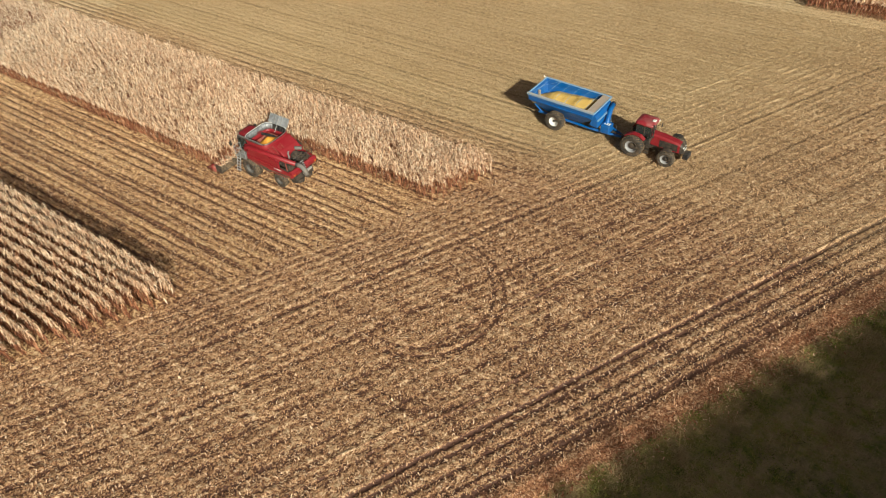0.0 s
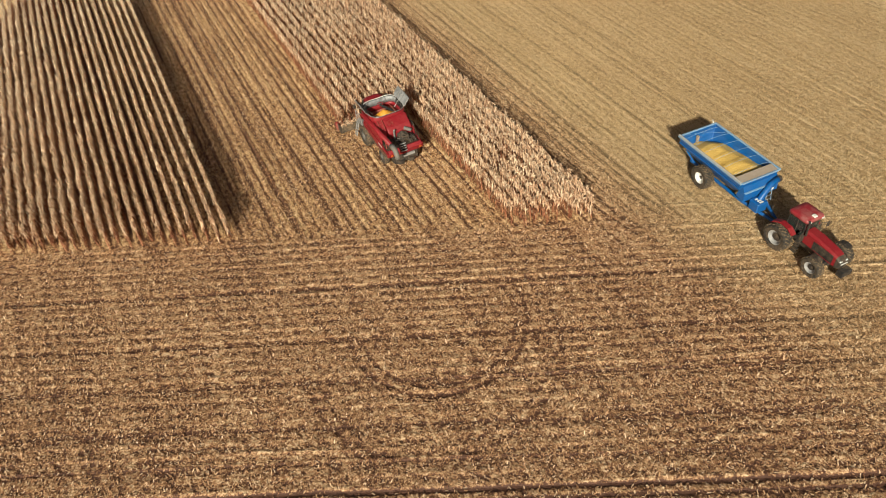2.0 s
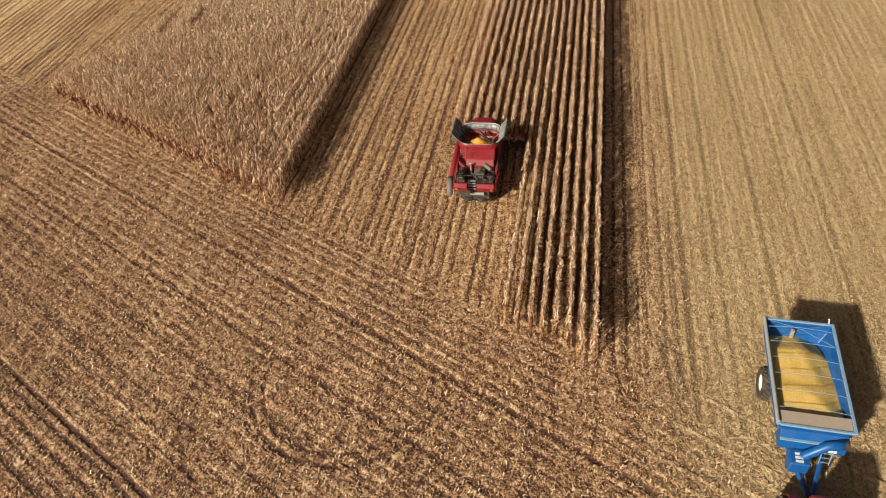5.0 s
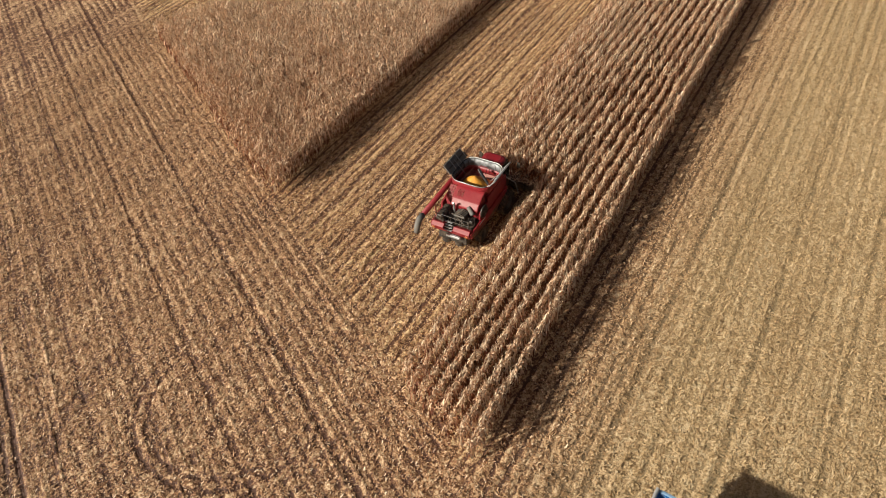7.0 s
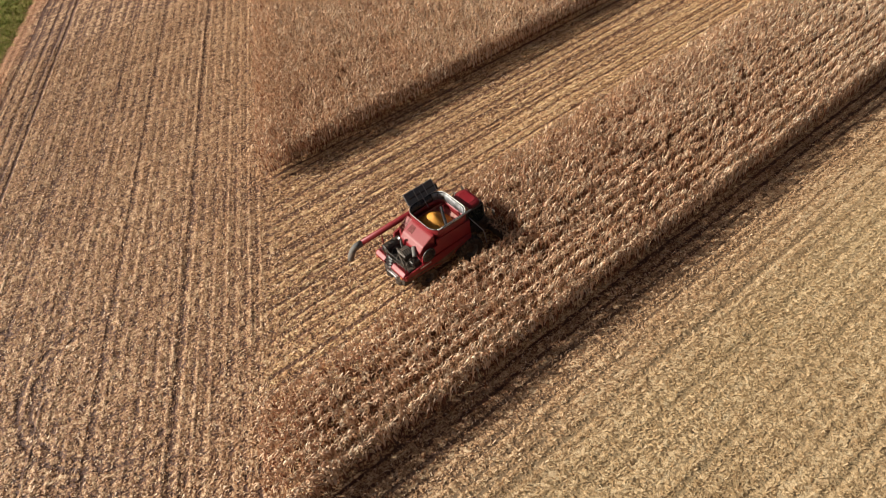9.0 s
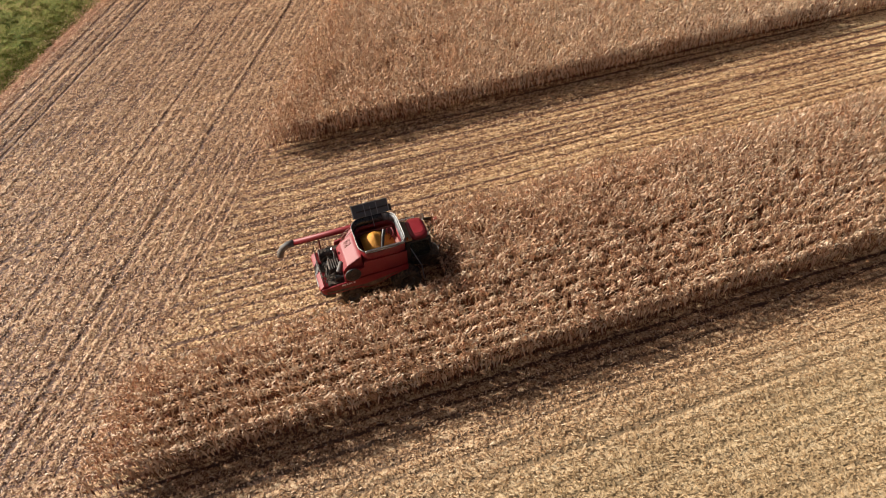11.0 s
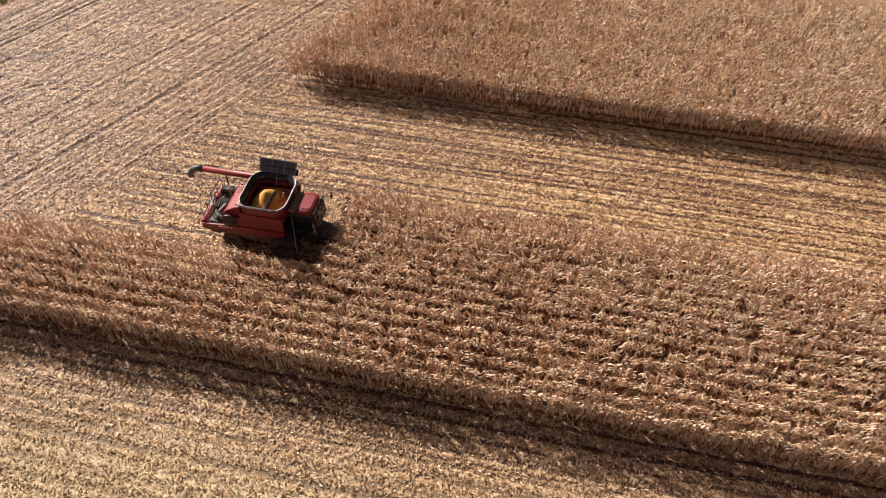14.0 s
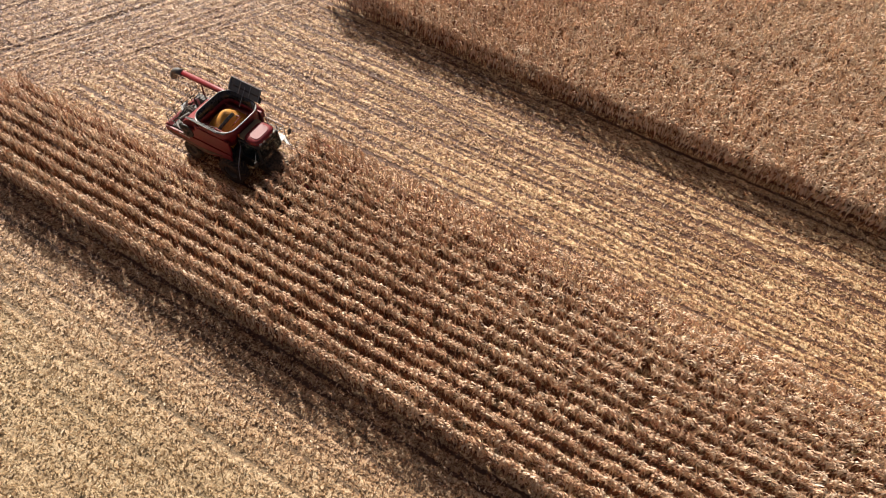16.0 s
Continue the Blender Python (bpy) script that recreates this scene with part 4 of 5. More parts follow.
# ---- grain cart ----
def grain_cart(m):
    c = thing("grain_cart", m, "blue grain cart loaded with yellow corn, hitched behind a tractor", "grain cart")
    ring = lambda x0, x1, y, z, r: [(px, py, z) for px, py in rounded(x0, x1, -y, y, r, 2)]
    outer = [ring(-1.2, 2.3, 0.55, 0.95, 0.1), ring(-2.45, 3.45, 1.3, 1.95, 0.08), ring(-2.72, 3.75, 1.62, 2.5, 0.07), ring(-2.8, 3.85, 1.7, 2.98, 0.06)]
    inner = [ring(-2.72, 3.77, 1.62, 2.98, 0.05), ring(-2.64, 3.67, 1.54, 2.5, 0.06), ring(-2.37, 3.37, 1.22, 1.95, 0.06), ring(-1.1, 2.2, 0.47, 1.05, 0.08)]
    b = loft(bmesh.new(), outer + inner)
    body = part("body", b, BLUE, c)
    for s in (-1, 1):
        part("top_rail", box(bmesh.new(), -2.86, 3.9, s * 1.7 - 0.08, s * 1.7 + 0.08, 2.94, 3.06, 0.025), BLUE_PALE, body, "worn pale blue top rail")
        part("side_band", prism(bmesh.new(), [(-2.7, 2.42), (3.72, 2.42), (3.74, 2.54), (-2.72, 2.54)], s * 1.63, s * 1.68, 0.01), BLUE, body)
    for x in (-2.8, 3.86):
        part("end_rail", box(bmesh.new(), x - 0.07, x + 0.07, -1.62, 1.62, 2.94, 3.05, 0.02), BLUE_PALE, body, "worn pale blue end rail")
    part("tarp_roll", tube(bmesh.new(), [(-2.8, -1.72, 3.13), (3.82, -1.72, 3.13)], 0.085, 12), GREY, body, "rolled grey tarpaulin")
    for i in range(6):
        x = -2.2 + i * 1.02
        part("tarp_bow", tube(bmesh.new(), [(x, -1.66, 3.06), (x, -0.9, 3.17), (x, 0, 3.21), (x, 0.9, 3.17), (x, 1.66, 3.06)], 0.014, 6), BLUE_PALE, body)
    for s in (-1, 1):
        part("strap", tube(bmesh.new(), [(-2.7, s * 1.55, 3.04), (-2.1, 0, 3.2), (-1.2, -s * 1.55, 3.1)], 0.009, 5), BLUE_PALE, body)
    part("front_deck", prism(bmesh.new(), [(3.1, 3.0), (3.82, 2.94), (3.82, 3.0), (3.1, 3.07)], -1.6, 1.6, 0.01), BOARD, body, "grey brown weathered front deck")
    part("inner_post", box(bmesh.new(), -2.5, -2.3, -0.32, -0.14, 2.2, 2.75, 0.02), BOARD, body)
    part("rear_hook", tube(bmesh.new(), [(-2.85, 1.5, 3.05), (-3.0, 1.5, 3.25), (-2.9, 1.42, 3.34)], 0.03, 6), WHITE, body)
    part("rear_window", box(bmesh.new(), -2.8, -2.74, -0.4, 0.4, 2.3, 2.75, 0.01), GLASS, body)
    top = lambda x, y: 2.74 - 0.05 * abs(y) ** 1.6 - 0.36 * max(0, y - 0.45 - 0.16 * x) - 0.4 * max(0, -1.1 - x) + 0.02 * x + 0.09 * noise.noise((x * 0.8, y * 0.9, 4.0)) - 0.12 * math.exp(-((x - 0.4) ** 2 + (y - 0.9) ** 2) * 2.0)
    part("grain_load", heap(bmesh.new(), -2.45, 3.5, -1.5, 1.5, top, 9), GRAIN, c, "heaped load of yellow corn grain", True)
    # front face, folded auger and ladder
    b = prism(bmesh.new(), [(3.45, 1.7), (4.25, 1.6), (4.2, 2.3), (3.95, 2.72), (3.75, 2.75)], -1.5, 1.5, 0.04)
    part("front_housing", b, BLUE, body)
    part("front_step", box(bmesh.new(), 3.9, 4.3, -1.5, 1.5, 2.3, 2.36, 0.02), BLUE_PALE, body)
    auger = part("unloading_auger", tube(bmesh.new(), [(4.75, -0.75, 1.0), (4.6, -0.3, 1.75), (4.4, 0.5, 2.45), (4.3, 1.25, 2.65)], 0.22, 16), BLUE, c, smooth=True)
    part("spout", tube(bmesh.new(), [(4.31, 1.2, 2.63), (4.3, 1.42, 2.64)], 0.24, 14, 0.22), BLACK, auger)
    part("gearbox", box(bmesh.new(), 4.3, 5.15, -1.0, -0.1, 0.95, 1.75, 0.06), BLUE, c)
    for i in range(3):
        part("mark_bar", box(bmesh.new(), 4.5 + 0.2 * i, 4.64 + 0.2 * i, -0.75, -0.4, 1.752, 1.758, 0), WHITE, c, "white bar of a maker's mark")
    part("mark_plate", box(bmesh.new(), 4.26, 4.28, 0.75, 1.1, 1.75, 1.95, 0), WHITE, c, "white plate on the front")
    b = bmesh.new()
    for y in (0.5, 0.95):
        tube(b, [(4.45, y, 0.95), (4.2, y, 2.2)], 0.025, 6)
    for i in range(4):
        tube(b, [(4.43 - 0.06 * i, 0.5, 1.1 + 0.3 * i), (4.43 - 0.06 * i, 0.95, 1.1 + 0.3 * i)], 0.02, 6)
    part("ladder", b, BLUE_PALE, c)
    # frame, tongue and axle
    for s in (-1, 1):
        part("frame_beam", tube(bmesh.new(), [(-2.0, s * 0.85, 0.95), (3.6, s * 0.85, 0.95), (4.6, s * 0.55, 0.8), (6.0, s * 0.12, 0.6)], 0.12, 8), BLUE, c)
        part("leg_strut", tube(bmesh.new(), [(-1.6, s * 0.85, 0.95), (-2.3, s * 1.2, 1.85)], 0.07, 6), BLUE, c)
        part("tail_light", box(bmesh.new(), -2.62, -2.5, s * 1.1 - 0.1, s * 1.1 + 0.1, 1.9, 2.1, 0.01), AMBER, c)
    part("axle", box(bmesh.new(), -0.16, 0.16, -1.2, 1.2, 0.72, 1.02, 0.03), BLACK, c)
    part("hitch", box(bmesh.new(), 5.9, 6.4, -0.12, 0.12, 0.5, 0.68, 0.03), BLACK, c)
    part("jack_stand", tube(bmesh.new(), [(5.2, 0.45, 0.45), (5.2, 0.45, 1.2)], 0.06, 8), BLACK, c)
    part("drive_shaft", tube(bmesh.new(), [(4.5, -0.2, 0.85), (6.9, 0.0, 0.75)], 0.06, 8), BLACK, c)
    for y in (-1.38, 1.38):
        wheel(c, 0.0, y, 0.92, 0.76, 0.46, WHITE, 22, 0.25)
    return c


grain_cart(pose(23.8, -50.5, 0, 0, 0, 177))


# ---- tractor ----
def tractor(m):
    c = thing("tractor", m, "red farm tractor standing on chaff, pulling a grain cart", "tractor")
    b = box(bmesh.new(), -0.5, 3.4, -0.32, 0.32, 0.6, 1.15, 0.05)
    box(b, -0.2, 0.2, -0.95, 0.95, 0.75, 1.2, 0.06)
    box(b, 2.85, 3.25, -0.9, 0.9, 0.55, 0.9, 0.04)
    part("chassis", b, BLACK, c)
    base = lambda x, w, z0, z1: [(x, -w, z0), (x, -w, z1 - 0.15), (x, -w * 0.72, z1), (x, w * 0.72, z1), (x, w, z1 - 0.15), (x, w, z0)]
    b = loft(bmesh.new(), [base(1.25, 0.42, 1.1, 2.12), base(2.2, 0.41, 1.05, 2.08), base(3.4, 0.39, 1.0, 1.92), base(3.8, 0.37, 1.0, 1.8)])
    hood = part("hood", b, RED, c, smooth=False)
    nose = part("nose", loft(bmesh.new(), [base(3.8, 0.38, 0.98, 1.81), base(4.0, 0.36, 1.0, 1.7), base(4.15, 0.3, 1.05, 1.5)]), BLACK, c, "black nose grille of the hood")
    part("chrome_strip", box(bmesh.new(), 4.08, 4.2, -0.28, 0.28, 1.36, 1.41, 0.01), LAMP, nose, "bright strip across the nose")
    for s in (-1, 1):
        part("side_grille", box(bmesh.new(), 2.0, 3.6, s * 0.41 - 0.02, s * 0.41 + 0.02, 1.1, 1.75, 0.01), BLACK, hood)
        part("headlight", box(bmesh.new(), 3.98, 4.12, s * 0.22 - 0.09, s * 0.22 + 0.09, 1.52, 1.6, 0.01), LAMP, nose)
    for i in range(8):
        part("front_weight", box(bmesh.new(), 4.15, 4.6, -0.44 + 0.11 * i, -0.35 + 0.11 * i, 0.6, 1.05, 0.02), BLACK, c)
    # cab
    cab = part("cab", box(bmesh.new(), -0.15, 1.25, -0.72, 0.72, 1.15, 1.65, 0.04), BLACK, c)
    for x, y in ((-0.1, 0.68), (-0.1, -0.68), (0.65, 0.7), (0.65, -0.7), (1.2, 0.6), (1.2, -0.6)):
        part("pillar", tube(bmesh.new(), [(x, y, 1.6), (x * 0.95 + 0.02, y * 0.96, 2.85)], 0.045, 6), BLACK, cab)
    for s in (-1, 1):
        part("door_glass", box(bmesh.new(), -0.05, 1.15, s * 0.69 - 0.01, s * 0.69 + 0.01, 1.65, 2.82, 0), GLASS, cab)
    part("windscreen", box(bmesh.new(), 1.18, 1.2, -0.58, 0.58, 1.65, 2.82, 0), GLASS, cab)
    part("rear_glass", box(bmesh.new(), -0.12, -0.1, -0.62, 0.62, 1.65, 2.82, 0), GLASS, cab)
    rr = rounded(-0.25, 1.38, -0.78, 0.78, 0.24, 4)
    b = loft(bmesh.new(), [[(x, y, 2.85) for x, y in rr], [(x, y, 3.0) for x, y in rr], [(0.55 + (x - 0.55) * 0.9, y * 0.9, 3.1) for x, y in rr], [(0.55 + (x - 0.55) * 0.5, y * 0.5, 3.13) for x, y in rr]])
    roof = part("cab_roof", b, SHEEN_ROOF, cab, "glossy red cab roof with dust and painted sky sheen", smooth=True)
    part("receiver", box(bmesh.new(), 1.0, 1.28, -0.14, 0.14, 3.08, 3.2, 0.03), WHITE, roof)
    for y in (-0.7, 0.7):
        part("work_light", box(bmesh.new(), 1.36, 1.43, y * 0.8 - 0.1, y * 0.8 + 0.1, 2.88, 2.98, 0.01), LAMP, roof)
    seat = box(bmesh.new(), 0.2, 0.65, -0.25, 0.25, 1.65, 1.85, 0.05)
    box(seat, 0.12, 0.25, -0.25, 0.25, 1.85, 2.4, 0.05)
    part("driver_seat", seat, BLACK, cab)
    b = tube(bmesh.new(), [(1.1, 0, 1.6), (0.92, 0, 2.05)], 0.03, 6)
    lathe(b, [(0.2, -0.015), (0.2, 0.015), (0.17, 0.015), (0.17, -0.015)], (0.9, 0, 2.08), 16, True)
    part("steering_wheel", b, BLACK, cab)
    for s in (-1, 1):
        b = prism(bmesh.new(), [(-1.0, 1.35), (-0.75, 1.85), (-0.2, 2.12), (0.5, 2.08), (0.95, 1.75), (0.88, 1.7), (0.45, 2.0), (-0.15, 2.04), (-0.68, 1.78), (-0.92, 1.32)], s * 0.84, s * 1.24, 0.02)
        part("fender", b, RED, c)
        b = tube(bmesh.new(), [(1.25, s * 0.65, 2.3), (1.5, s * 1.15, 2.35), (1.5, s * 1.15, 2.0)], 0.022, 6)
        box(b, 1.47, 1.53, s * 1.15 - 0.11, s * 1.15 + 0.11, 2.0, 2.4, 0.01)
        part("mirror", b, BLACK, cab)
        for i in range(4):
            part("cab_step", box(bmesh.new(), 0.95, 1.35, s * (0.75 + 0.05 * i) - 0.12, s * (0.75 + 0.05 * i) + 0.12, 1.15 - 0.24 * i, 1.18 - 0.24 * i, 0), BLACK, c)
        part("front_fender", prism(bmesh.new(), [(2.5, 1.36), (2.7, 1.58), (3.05, 1.66), (3.4, 1.58), (3.4, 1.54), (3.05, 1.61), (2.72, 1.53), (2.55, 1.34)], s * 1.02, s * 1.5, 0.01), BLACK, c)
        wheel(c, 0.0, s * 1.28, 1.0, 0.72, 0.55, SILVER, 22)
        wheel(c, 3.05, s * 1.28, 0.76, 0.55, 0.42, SILVER, 20)
    part("exhaust_stack", tube(bmesh.new(), [(1.45, -0.62, 1.9), (1.45, -0.66, 3.0), (1.38, -0.66, 3.15)], 0.06, 10), BLACK, c)
    part("fuel_tank", box(bmesh.new(), 0.5, 1.6, 0.4, 0.75, 0.6, 1.15, 0.08), BLACK, c)
    b = tube(bmesh.new(), [(-0.5, -0.45, 0.7), (-1.0, -0.45, 0.6)], 0.05, 6)
    tube(b, [(-0.5, 0.45, 0.7), (-1.0, 0.45, 0.6)], 0.05, 6)
    box(b, -0.95, -0.4, -0.1, 0.1, 0.5, 0.6, 0.02)
    part("rear_linkage", b, BLACK, c)
    return c


tractor(pose(16.25, -50.05, 0, 0, 0, 178))


# ---- stubble, litter and grass ----
def is_corn(x, y):
    """Where corn still stands."""
    end = (x - CORNER.x) * OUT.x + (y - CORNER.y) * OUT.y
    strip = (y > STRIP_Y) & (y < STRIP_Y + ROW * STRIP_ROWS) & (end < 0)
    cut = (y > STRIP_Y + ROW * LEFT_ROWS) & (x < CUT_X)
    block = (y > BLOCK_Y) & (end < 0) & (x < block_far(y))
    return (strip & ~cut) | block


def litter_material():
    k = Kit("dry leaf litter")
    colour = k.ramp(k.island(), [(0.0, (0.18, 0.085, 0.04)), (0.3, (0.46, 0.262, 0.14)), (0.7, (0.69, 0.457, 0.268)), (1.0, (0.95, 0.76, 0.55))])
    end = k.math("SUBTRACT", k.dot(k.where(), OUT), OUT.dot(CORNER))
    older = k.math("MULTIPLY_ADD", k.dot(k.where(), (0, 1, 0)), -0.16, -6.6, clamp=True)
    older = k.math("MULTIPLY", older, k.math("MULTIPLY_ADD", k.math("MULTIPLY_ADD", end, 0.07, 0.1, clamp=True), -0.7, 1.0))
    colour = k.mix(k.math("MULTIPLY", older, 0.62), colour, (0.52, 0.405, 0.22))
    edge = k.math("SUBTRACT", k.dot(k.where(), OUT), OUT.dot(GRASS))
    fallen = k.math("MULTIPLY", k.math("MULTIPLY_ADD", edge, 0.9, 1.9, clamp=True), k.ramp(k.noise(k.where(), 0.8, 3), [(0.36, 0.3), (0.58, 0.85)]))
    colour = k.mix(fallen, colour, k.ramp(k.island(), [(0.0, (0.24, 0.07, 0.03)), (0.5, (0.52, 0.21, 0.1)), (1.0, (0.84, 0.56, 0.35))]))
    k.done(colour, 0.52)
    thin = k.put("ShaderNodeBsdfTranslucent")
    k.link(colour, thin.inputs[0])
    both = k.put("ShaderNodeMixShader")
    both.inputs[0].default_value = 0.33
    k.link(k.p.outputs[0], both.inputs[1])
    k.link(thin.outputs[0], both.inputs[2])
    k.link(both.outputs[0], k.n["Material Output"].inputs[0])
    return k.m


LITTER = litter_material()


def thinned(x, y, r):
    """How much litter stays: less between the stubble rows and none in wheel ruts."""
    edge = (x - GRASS.x) * OUT.x + (y - GRASS.y) * OUT.y
    end = (x - CORNER.x) * OUT.x + (y - CORNER.y) * OUT.y
    along = (x - GRASS.x) * ALONG.x + (y - GRASS.y) * ALONG.y
    head = end > 0
    c = np.where(head, (edge + HEAD_PHASE) / ROW, (y - STRIP_Y - ROW / 2) / ROW)
    s = np.where(head, along, x)
    row = np.floor(c).astype(int)
    own = r.random(400)
    amount = (0.4 + 0.6 * own[(row + 200) % 400]) * (0.6 + 0.4 * np.sin(s * 0.12 + own[(row + 90) % 400] * 20))
    keep = 1 - np.where(head, 0.6, 1.0) * amount * np.exp(-(((c - row) - 0.5) / 0.2) ** 2)
    for o, w, k in RUTS:
        keep = keep * np.where(head, 1 - 0.9 * k * np.clip(1.3 - np.abs(edge - o) / w, 0, 1), 1)
    for o, w, k in FURROWS:
        keep = keep * np.where(head, 1, 1 - 0.9 * k * np.clip(1.3 - np.abs(y - o) / w, 0, 1))
    for (cx, cy), rad, w, k in TURNS:
        keep = keep * np.where(head, 1 - 0.8 * k * np.clip(1.3 - np.abs(np.hypot(x - cx, y - cy) - rad) / w, 0, 1) * (x < cx + 1), 1)
    return keep


def scatter_leaves(name, count, x0, x1, y0, y1, seed, label):
    """Dry leaf and husk pieces lying tilted on the ground: a twisted quad each."""
    r = np.random.default_rng(seed)
    x, y = r.uniform(x0, x1, count), r.uniform(y0, y1, count)
    edge = (x - GRASS.x) * OUT.x + (y - GRASS.y) * OUT.y
    keep = ~is_corn(x, y) & (edge < r.normal(0.1, 0.5, count)) & (r.random(count) < thinned(x, y, np.random.default_rng(77)))
    x, y = x[keep], y[keep]
    n = len(x)
    a, long, wide = r.uniform(0, 2 * np.pi, n), r.uniform(0.03, 0.105, n), r.uniform(0.015, 0.038, n)
    z = pressed(x, y) + r.uniform(0.0, 0.035, n)
    dx, dy = np.cos(a), np.sin(a)
    tip, roll = np.abs(r.normal(0, 0.34, n)) * long, r.normal(0, 0.55, n) * wide
    v = np.empty((n, 4, 3), np.float32)
    for i, (u, w) in enumerate(((-1, -1), (-1, 1), (1, 1), (1, -1))):
        v[:, i, 0] = x + dx * long * u - dy * wide * w
        v[:, i, 1] = y + dy * long * u + dx * wide * w
        v[:, i, 2] = z + (tip * 2 if u > 0 else 0) + roll * w * u + 0.02
    me = mesh_from(name, v.reshape(-1, 3), np.arange(4 * n), np.full(n, 4))
    me.materials.append(LITTER)
    tagged(new(name, me), label, "leaf litter", kind="stuff")


def stubble(name, seed, label):
    """Cut stalk ends, standing in rows: a leaning three-sided stump each."""
    r = np.random.default_rng(seed)
    xs, ys = [], []
    for y in np.arange(-75 + (STRIP_Y + 0.38 + 75) % ROW, 22, ROW):
        x = np.arange(end_x(y), 88, 0.17)
        keep = r.random(len(x)) < 0.8
        xs.append(x[keep] + r.normal(0, 0.05, keep.sum()))
        ys.append(np.full(keep.sum(), y))
    for o in np.arange(-HEAD_PHASE, -1.0, ROW):
        s = np.arange(-48, 45, 0.17)
        keep = r.random(len(s)) < 0.55
        p = np.array(GRASS[:2]) + np.outer(s[keep], ALONG[:2]) + o * np.array(OUT[:2])
        xs.append(p[:, 0])
        ys.append(p[:, 1])
    x, y = np.concatenate(xs), np.concatenate(ys)
    y = y + r.normal(0, 0.05, len(y))
    keep = ~is_corn(x, y) & (np.abs(x - 30) < 60)
    x, y = x[keep], y[keep]
    n = len(x)
    z, h = pressed(x, y), r.uniform(0.05, 0.15, n)
    lx, ly = r.normal(0, 0.05, n), r.normal(0, 0.05, n)
    v = np.empty((n, 6, 3), np.float32)
    for j in range(3):
        a = j * 2.094
        for i in range(2):
            v[:, 2 * j + i, 0] = x + 0.024 * math.cos(a) + i * lx
            v[:, 2 * j + i, 1] = y + 0.024 * math.sin(a) + i * ly
            v[:, 2 * j + i, 2] = z + i * h
    base = np.arange(n)[:, None] * 6
    f = np.concatenate([base + np.array([[0, 2, 3, 1]]), base + np.array([[2, 4, 5, 3]]), base + np.array([[4, 0, 1, 5]])]).ravel()
    me = mesh_from(name, v.reshape(-1, 3), f, np.full(3 * n, 4))
    me.materials.append(LITTER)
    tagged(new(name, me), label, "stubble", kind="stuff")


def ridges(name, seed, label):
    """Low soil ridges left along the cut rows, uneven and broken."""
    r = np.random.default_rng(seed)
    verts, faces, at = [], [], 0

    def strip(x, y, across, tall):
        nonlocal at
        n = len(x)
        wander = np.cumsum(r.normal(0, 0.012, n))
        wander -= np.linspace(wander[0], wander[-1], n)
        x, y = x + across[0] * wander, y + across[1] * wander
        bump = np.convolve(r.uniform(0.2, 1.0, n + 4), np.ones(5) / 5, "valid") ** 2 * r.uniform(0.6, 1.4, n)
        slow = np.convolve(r.normal(0, 1, n + 40), np.ones(41) / 6.4, "valid")          # whole stretches worn flat
        h = np.where(is_corn(x, y), -0.05, tall * bump * np.clip(0.75 + 0.5 * slow, 0.1, 1.3))
        base = pressed(x, y)
        for off, z in ((-0.19, base - 0.03), (-0.06, base + h * 0.9), (0.06, base + h), (0.2, base - 0.03)):
            verts.append(np.c_[x + across[0] * off, y + across[1] * off, z])
        q = at + np.arange(n - 1)
        for k in range(3):
            faces.append(np.c_[q + k * n, q + k * n + 1, q + (k + 1) * n + 1, q + (k + 1) * n])
        at += 4 * n

    for y in np.arange(-75 + (STRIP_Y + 0.38 + 75) % ROW, 22, ROW):
        x = np.arange(end_x(y) + r.uniform(-0.5, 0.3), 90, 0.4)
        strip(x, np.full(len(x), y), (0, 1), r.uniform(0.09, 0.22) * (0.3 if y < -41 else 0.78))
    for o in np.arange(-HEAD_PHASE, -1.5, ROW):
        s = np.arange(-48, 45, 0.4)
        strip(GRASS.x + s * ALONG.x + o * OUT.x, GRASS.y + s * ALONG.y + o * OUT.y, (OUT.x, OUT.y), r.uniform(0.04, 0.12))
    faces = np.concatenate(faces)
    me = mesh_from(name, np.concatenate(verts), faces.ravel(), np.full(len(faces), 4))
    me.polygons.foreach_set("use_smooth", np.ones(len(faces), bool))
    me.materials.append(GROUND)
    tagged(new(name, me), label, "soil", kind="stuff")


ridges("soil_ridge", 31, "low chaff-covered soil ridges along the cut rows")
scatter_leaves("leaf_litter", 620000, -16, 86, -83, 18, 11, "loose tan corn leaves and husks strewn over the field")
stubble("corn_stubble", 12, "short cut corn stalks standing in rows")


def grass_material():
    k = Kit("grass blades")
    colour = k.ramp(k.math("ADD", k.math("MULTIPLY", k.island(), 0.7), k.math("MULTIPLY", k.noise(k.where(), 0.5, 4), 0.5)), [(0.25, (0.06, 0.085, 0.012)), (0.5, (0.18, 0.22, 0.026)), (0.7, (0.3, 0.3, 0.06)), (0.95, (0.46, 0.31, 0.15))])
    southward = k.math("MULTIPLY_ADD", k.dot(k.where(), (0, 1, 0)), -0.12, -0.6, clamp=True)          # browner along the south
    colour = k.mix(k.math("MULTIPLY", southward, k.ramp(k.noise(k.where(), 0.5, 4), [(0.4, 0.05), (0.6, 0.75)])), colour, (0.48, 0.34, 0.19))
    k.p.inputs["Specular IOR Level"].default_value = 0.15
    return k.done(colour, 0.85)


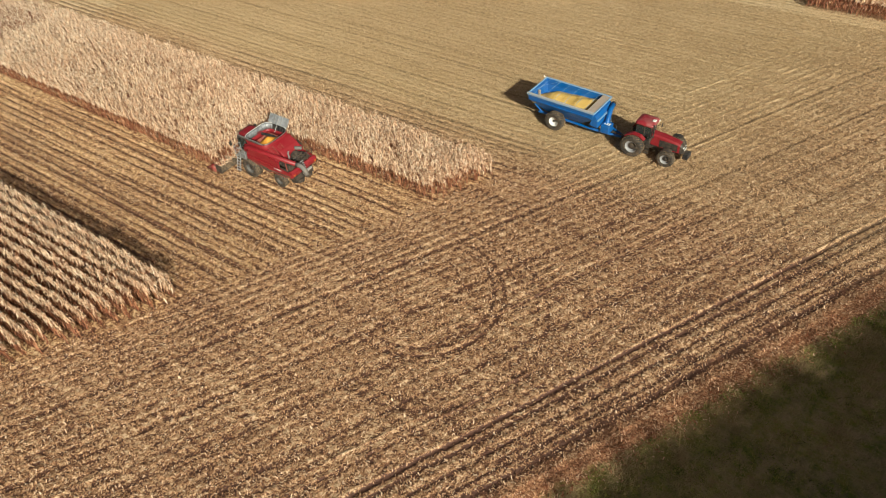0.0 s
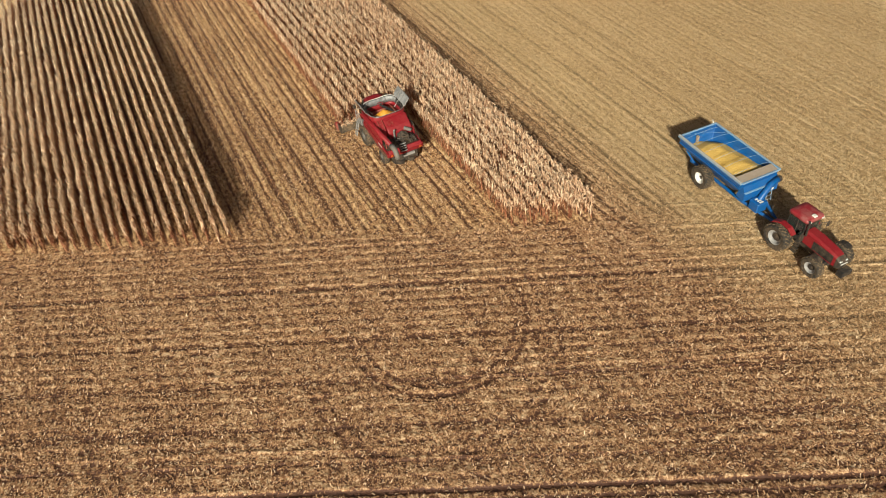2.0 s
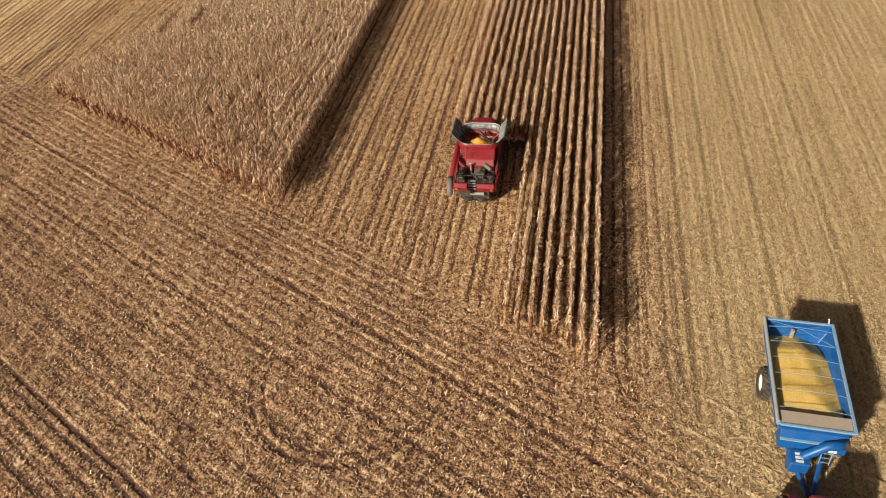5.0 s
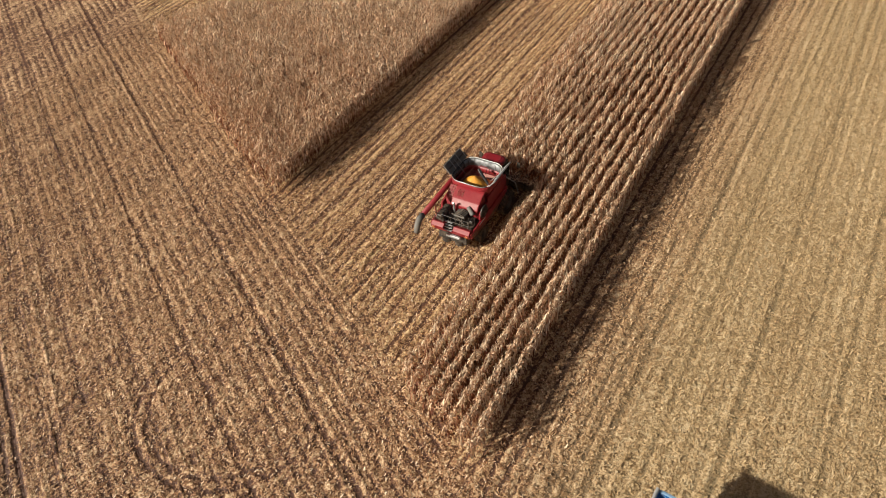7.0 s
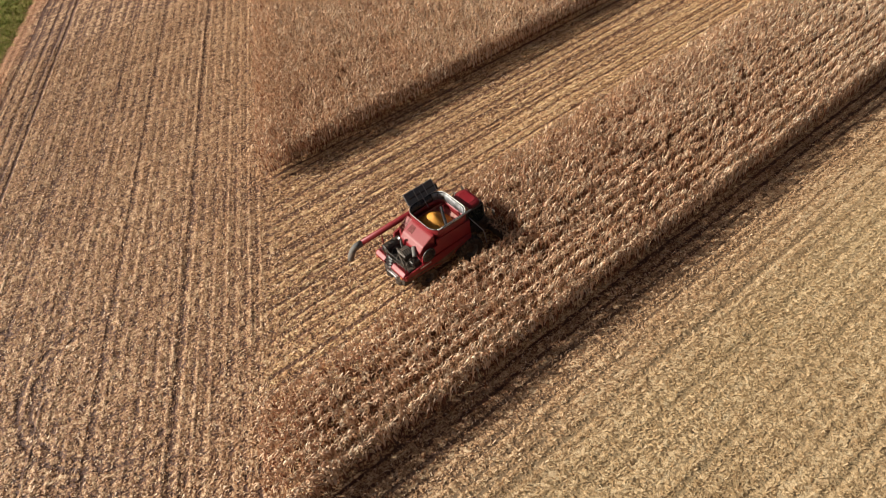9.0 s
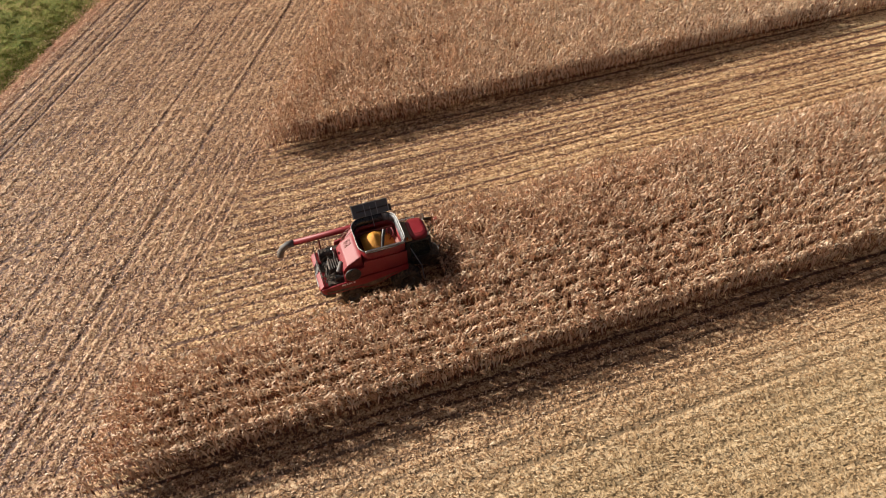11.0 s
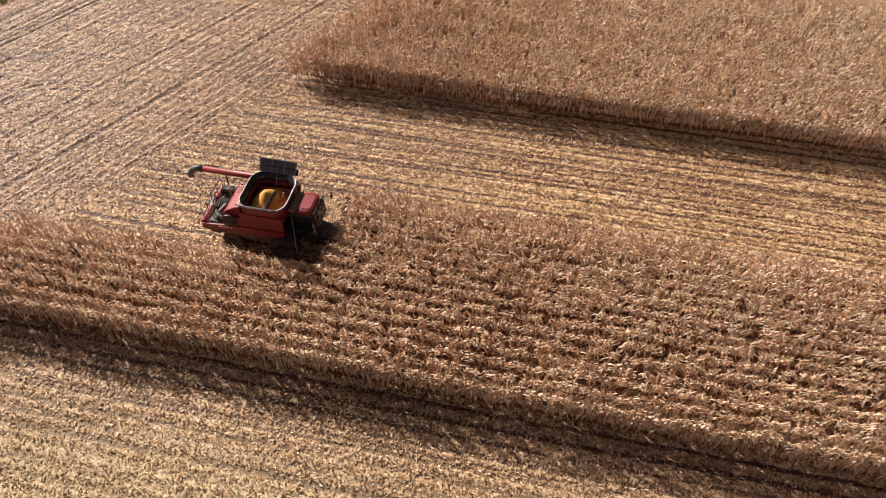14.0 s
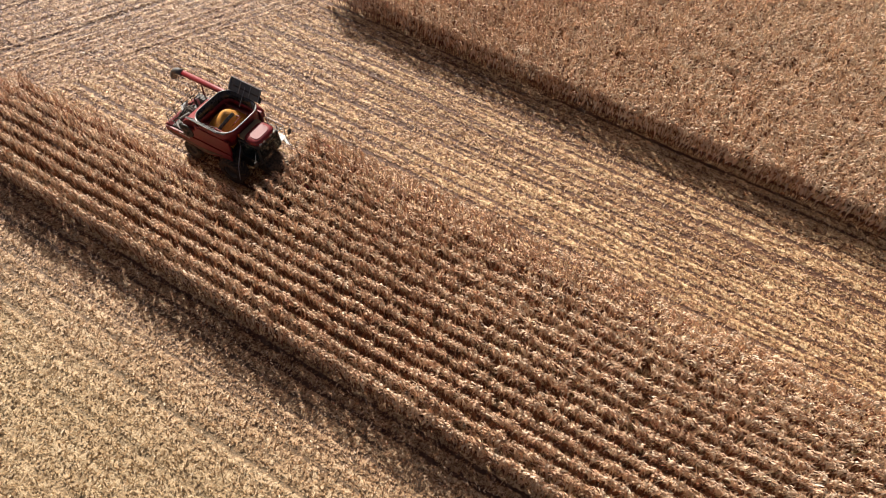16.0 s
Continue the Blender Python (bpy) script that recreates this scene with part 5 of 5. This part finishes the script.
def grass(count, seed):
    """Leaning grass blades on the margin, thin towards the chaff."""
    r = np.random.default_rng(seed)
    s, o = r.uniform(-40, 60, count), r.exponential(6.5, count) - 0.3
    tuft = r.random(count) < 0.45                            # nearly half of it in tufts
    at = r.integers(0, 1600, count)
    ts, to = r.uniform(-40, 60, 1600), r.exponential(7.0, 1600) - 0.2
    s = np.where(tuft, ts[at] + r.normal(0, 0.2, count), s)
    o = np.where(tuft, np.maximum(to[at] + r.normal(0, 0.2, count), -0.8), o)
    x, y = GRASS.x + s * ALONG.x + o * OUT.x, GRASS.y + s * ALONG.y + o * OUT.y
    n = len(x)
    a, h = r.uniform(0, 6.28, n), r.uniform(0.04, 0.13, n) * np.where(tuft, 1.7, 1.0)
    lean, w = r.uniform(0.08, 0.26, n), r.uniform(0.016, 0.042, n)
    v = np.empty((n, 3, 3), np.float32)
    v[:, 0] = np.c_[x - w * np.sin(a), y + w * np.cos(a), np.full(n, -0.02)]
    v[:, 1] = np.c_[x + w * np.sin(a), y - w * np.cos(a), np.full(n, -0.02)]
    v[:, 2] = np.c_[x + lean * np.cos(a), y + lean * np.sin(a), h]
    me = mesh_from("grass", v.reshape(-1, 3), np.arange(3 * n), np.full(n, 3))
    me.materials.append(grass_material())
    tagged(new("grass", me), "rough green grass with brown tufts beside the field", "grass", kind="stuff")


grass(170000, 21)


# ---- trees behind the grass margin, which shade it ----
BARK = quick("grey brown bark", (0.13, 0.095, 0.065), 0.9, lumps=0.6)


def leaf_material():
    k = Kit("tree leaves")
    return k.done(k.ramp(k.island(), [(0.0, (0.03, 0.05, 0.012)), (0.6, (0.07, 0.1, 0.02)), (1.0, (0.14, 0.12, 0.03))]), 0.6)


TREE_LEAF = leaf_material()


def tree(x, y, tall, seed):
    r = random.Random(seed)
    t = thing("tree", pose(x, y, 0, 0, 0, r.uniform(0, 360)), "leafy green broadleaf tree beside the grass margin", "tree", "trees along the margin")
    b = tube(bmesh.new(), [(0, 0, -0.1), (0.1, 0.05, tall * 0.3), (0.0, 0.2, tall * 0.6), (0.1, 0.1, tall * 0.9)], 0.32, 10, 0.05)
    tips = []
    for i in range(14):
        a, z = i * 2.4, tall * (0.05 + 0.058 * i)
        reach = tall * r.uniform(0.22, 0.32) * (1.15 - 0.045 * i)
        tip = (reach * math.cos(a), reach * math.sin(a), z + reach * 0.55)
        tube(b, [(0, 0.1, z), (tip[0] * 0.5, tip[1] * 0.5, z + reach * 0.2), tip], 0.1, 6, 0.02)
        tips += [Vector(tip), Vector((tip[0] * 0.6, tip[1] * 0.6, z + reach * 0.4))]
    for i in range(16):
        a, reach = i * 2.4, 0.5 + 0.11 * i
        tips.append(Vector((reach * math.cos(a), reach * math.sin(a), tall * 0.94)))
    part("trunk", b, BARK, t)
    g = np.random.default_rng(seed)
    n = 2600
    centres = np.array([tips[i] for i in g.integers(0, len(tips), n)])
    centres = centres + g.normal(0, tall * 0.055, (n, 3))
    u = g.normal(0, 1, (n, 3))
    u /= np.linalg.norm(u, axis=1)[:, None]
    w = np.cross(u, g.normal(0, 1, (n, 3)))
    w /= np.linalg.norm(w, axis=1)[:, None]
    s = g.uniform(0.32, 0.62, n)[:, None]
    v = np.stack([centres - u * s, centres + w * s * 0.5, centres + u * s, centres - w * s * 0.5], 1)
    me = mesh_from("crown", v.reshape(-1, 3), np.arange(4 * n), np.full(n, 4))
    me.materials.append(TREE_LEAF)
    crown = new("crown", me)
    crown.parent = t


for i in range(26):
    c = Vector((-15.1, -16.9, 0)) + ALONG * (i - 17.5) * 1.9 + OUT * (11.9 if i % 2 else 11.3)
    tree(c.x, c.y, 16.0 + 0.15 * math.sin(i * 2.1), 40 + i)
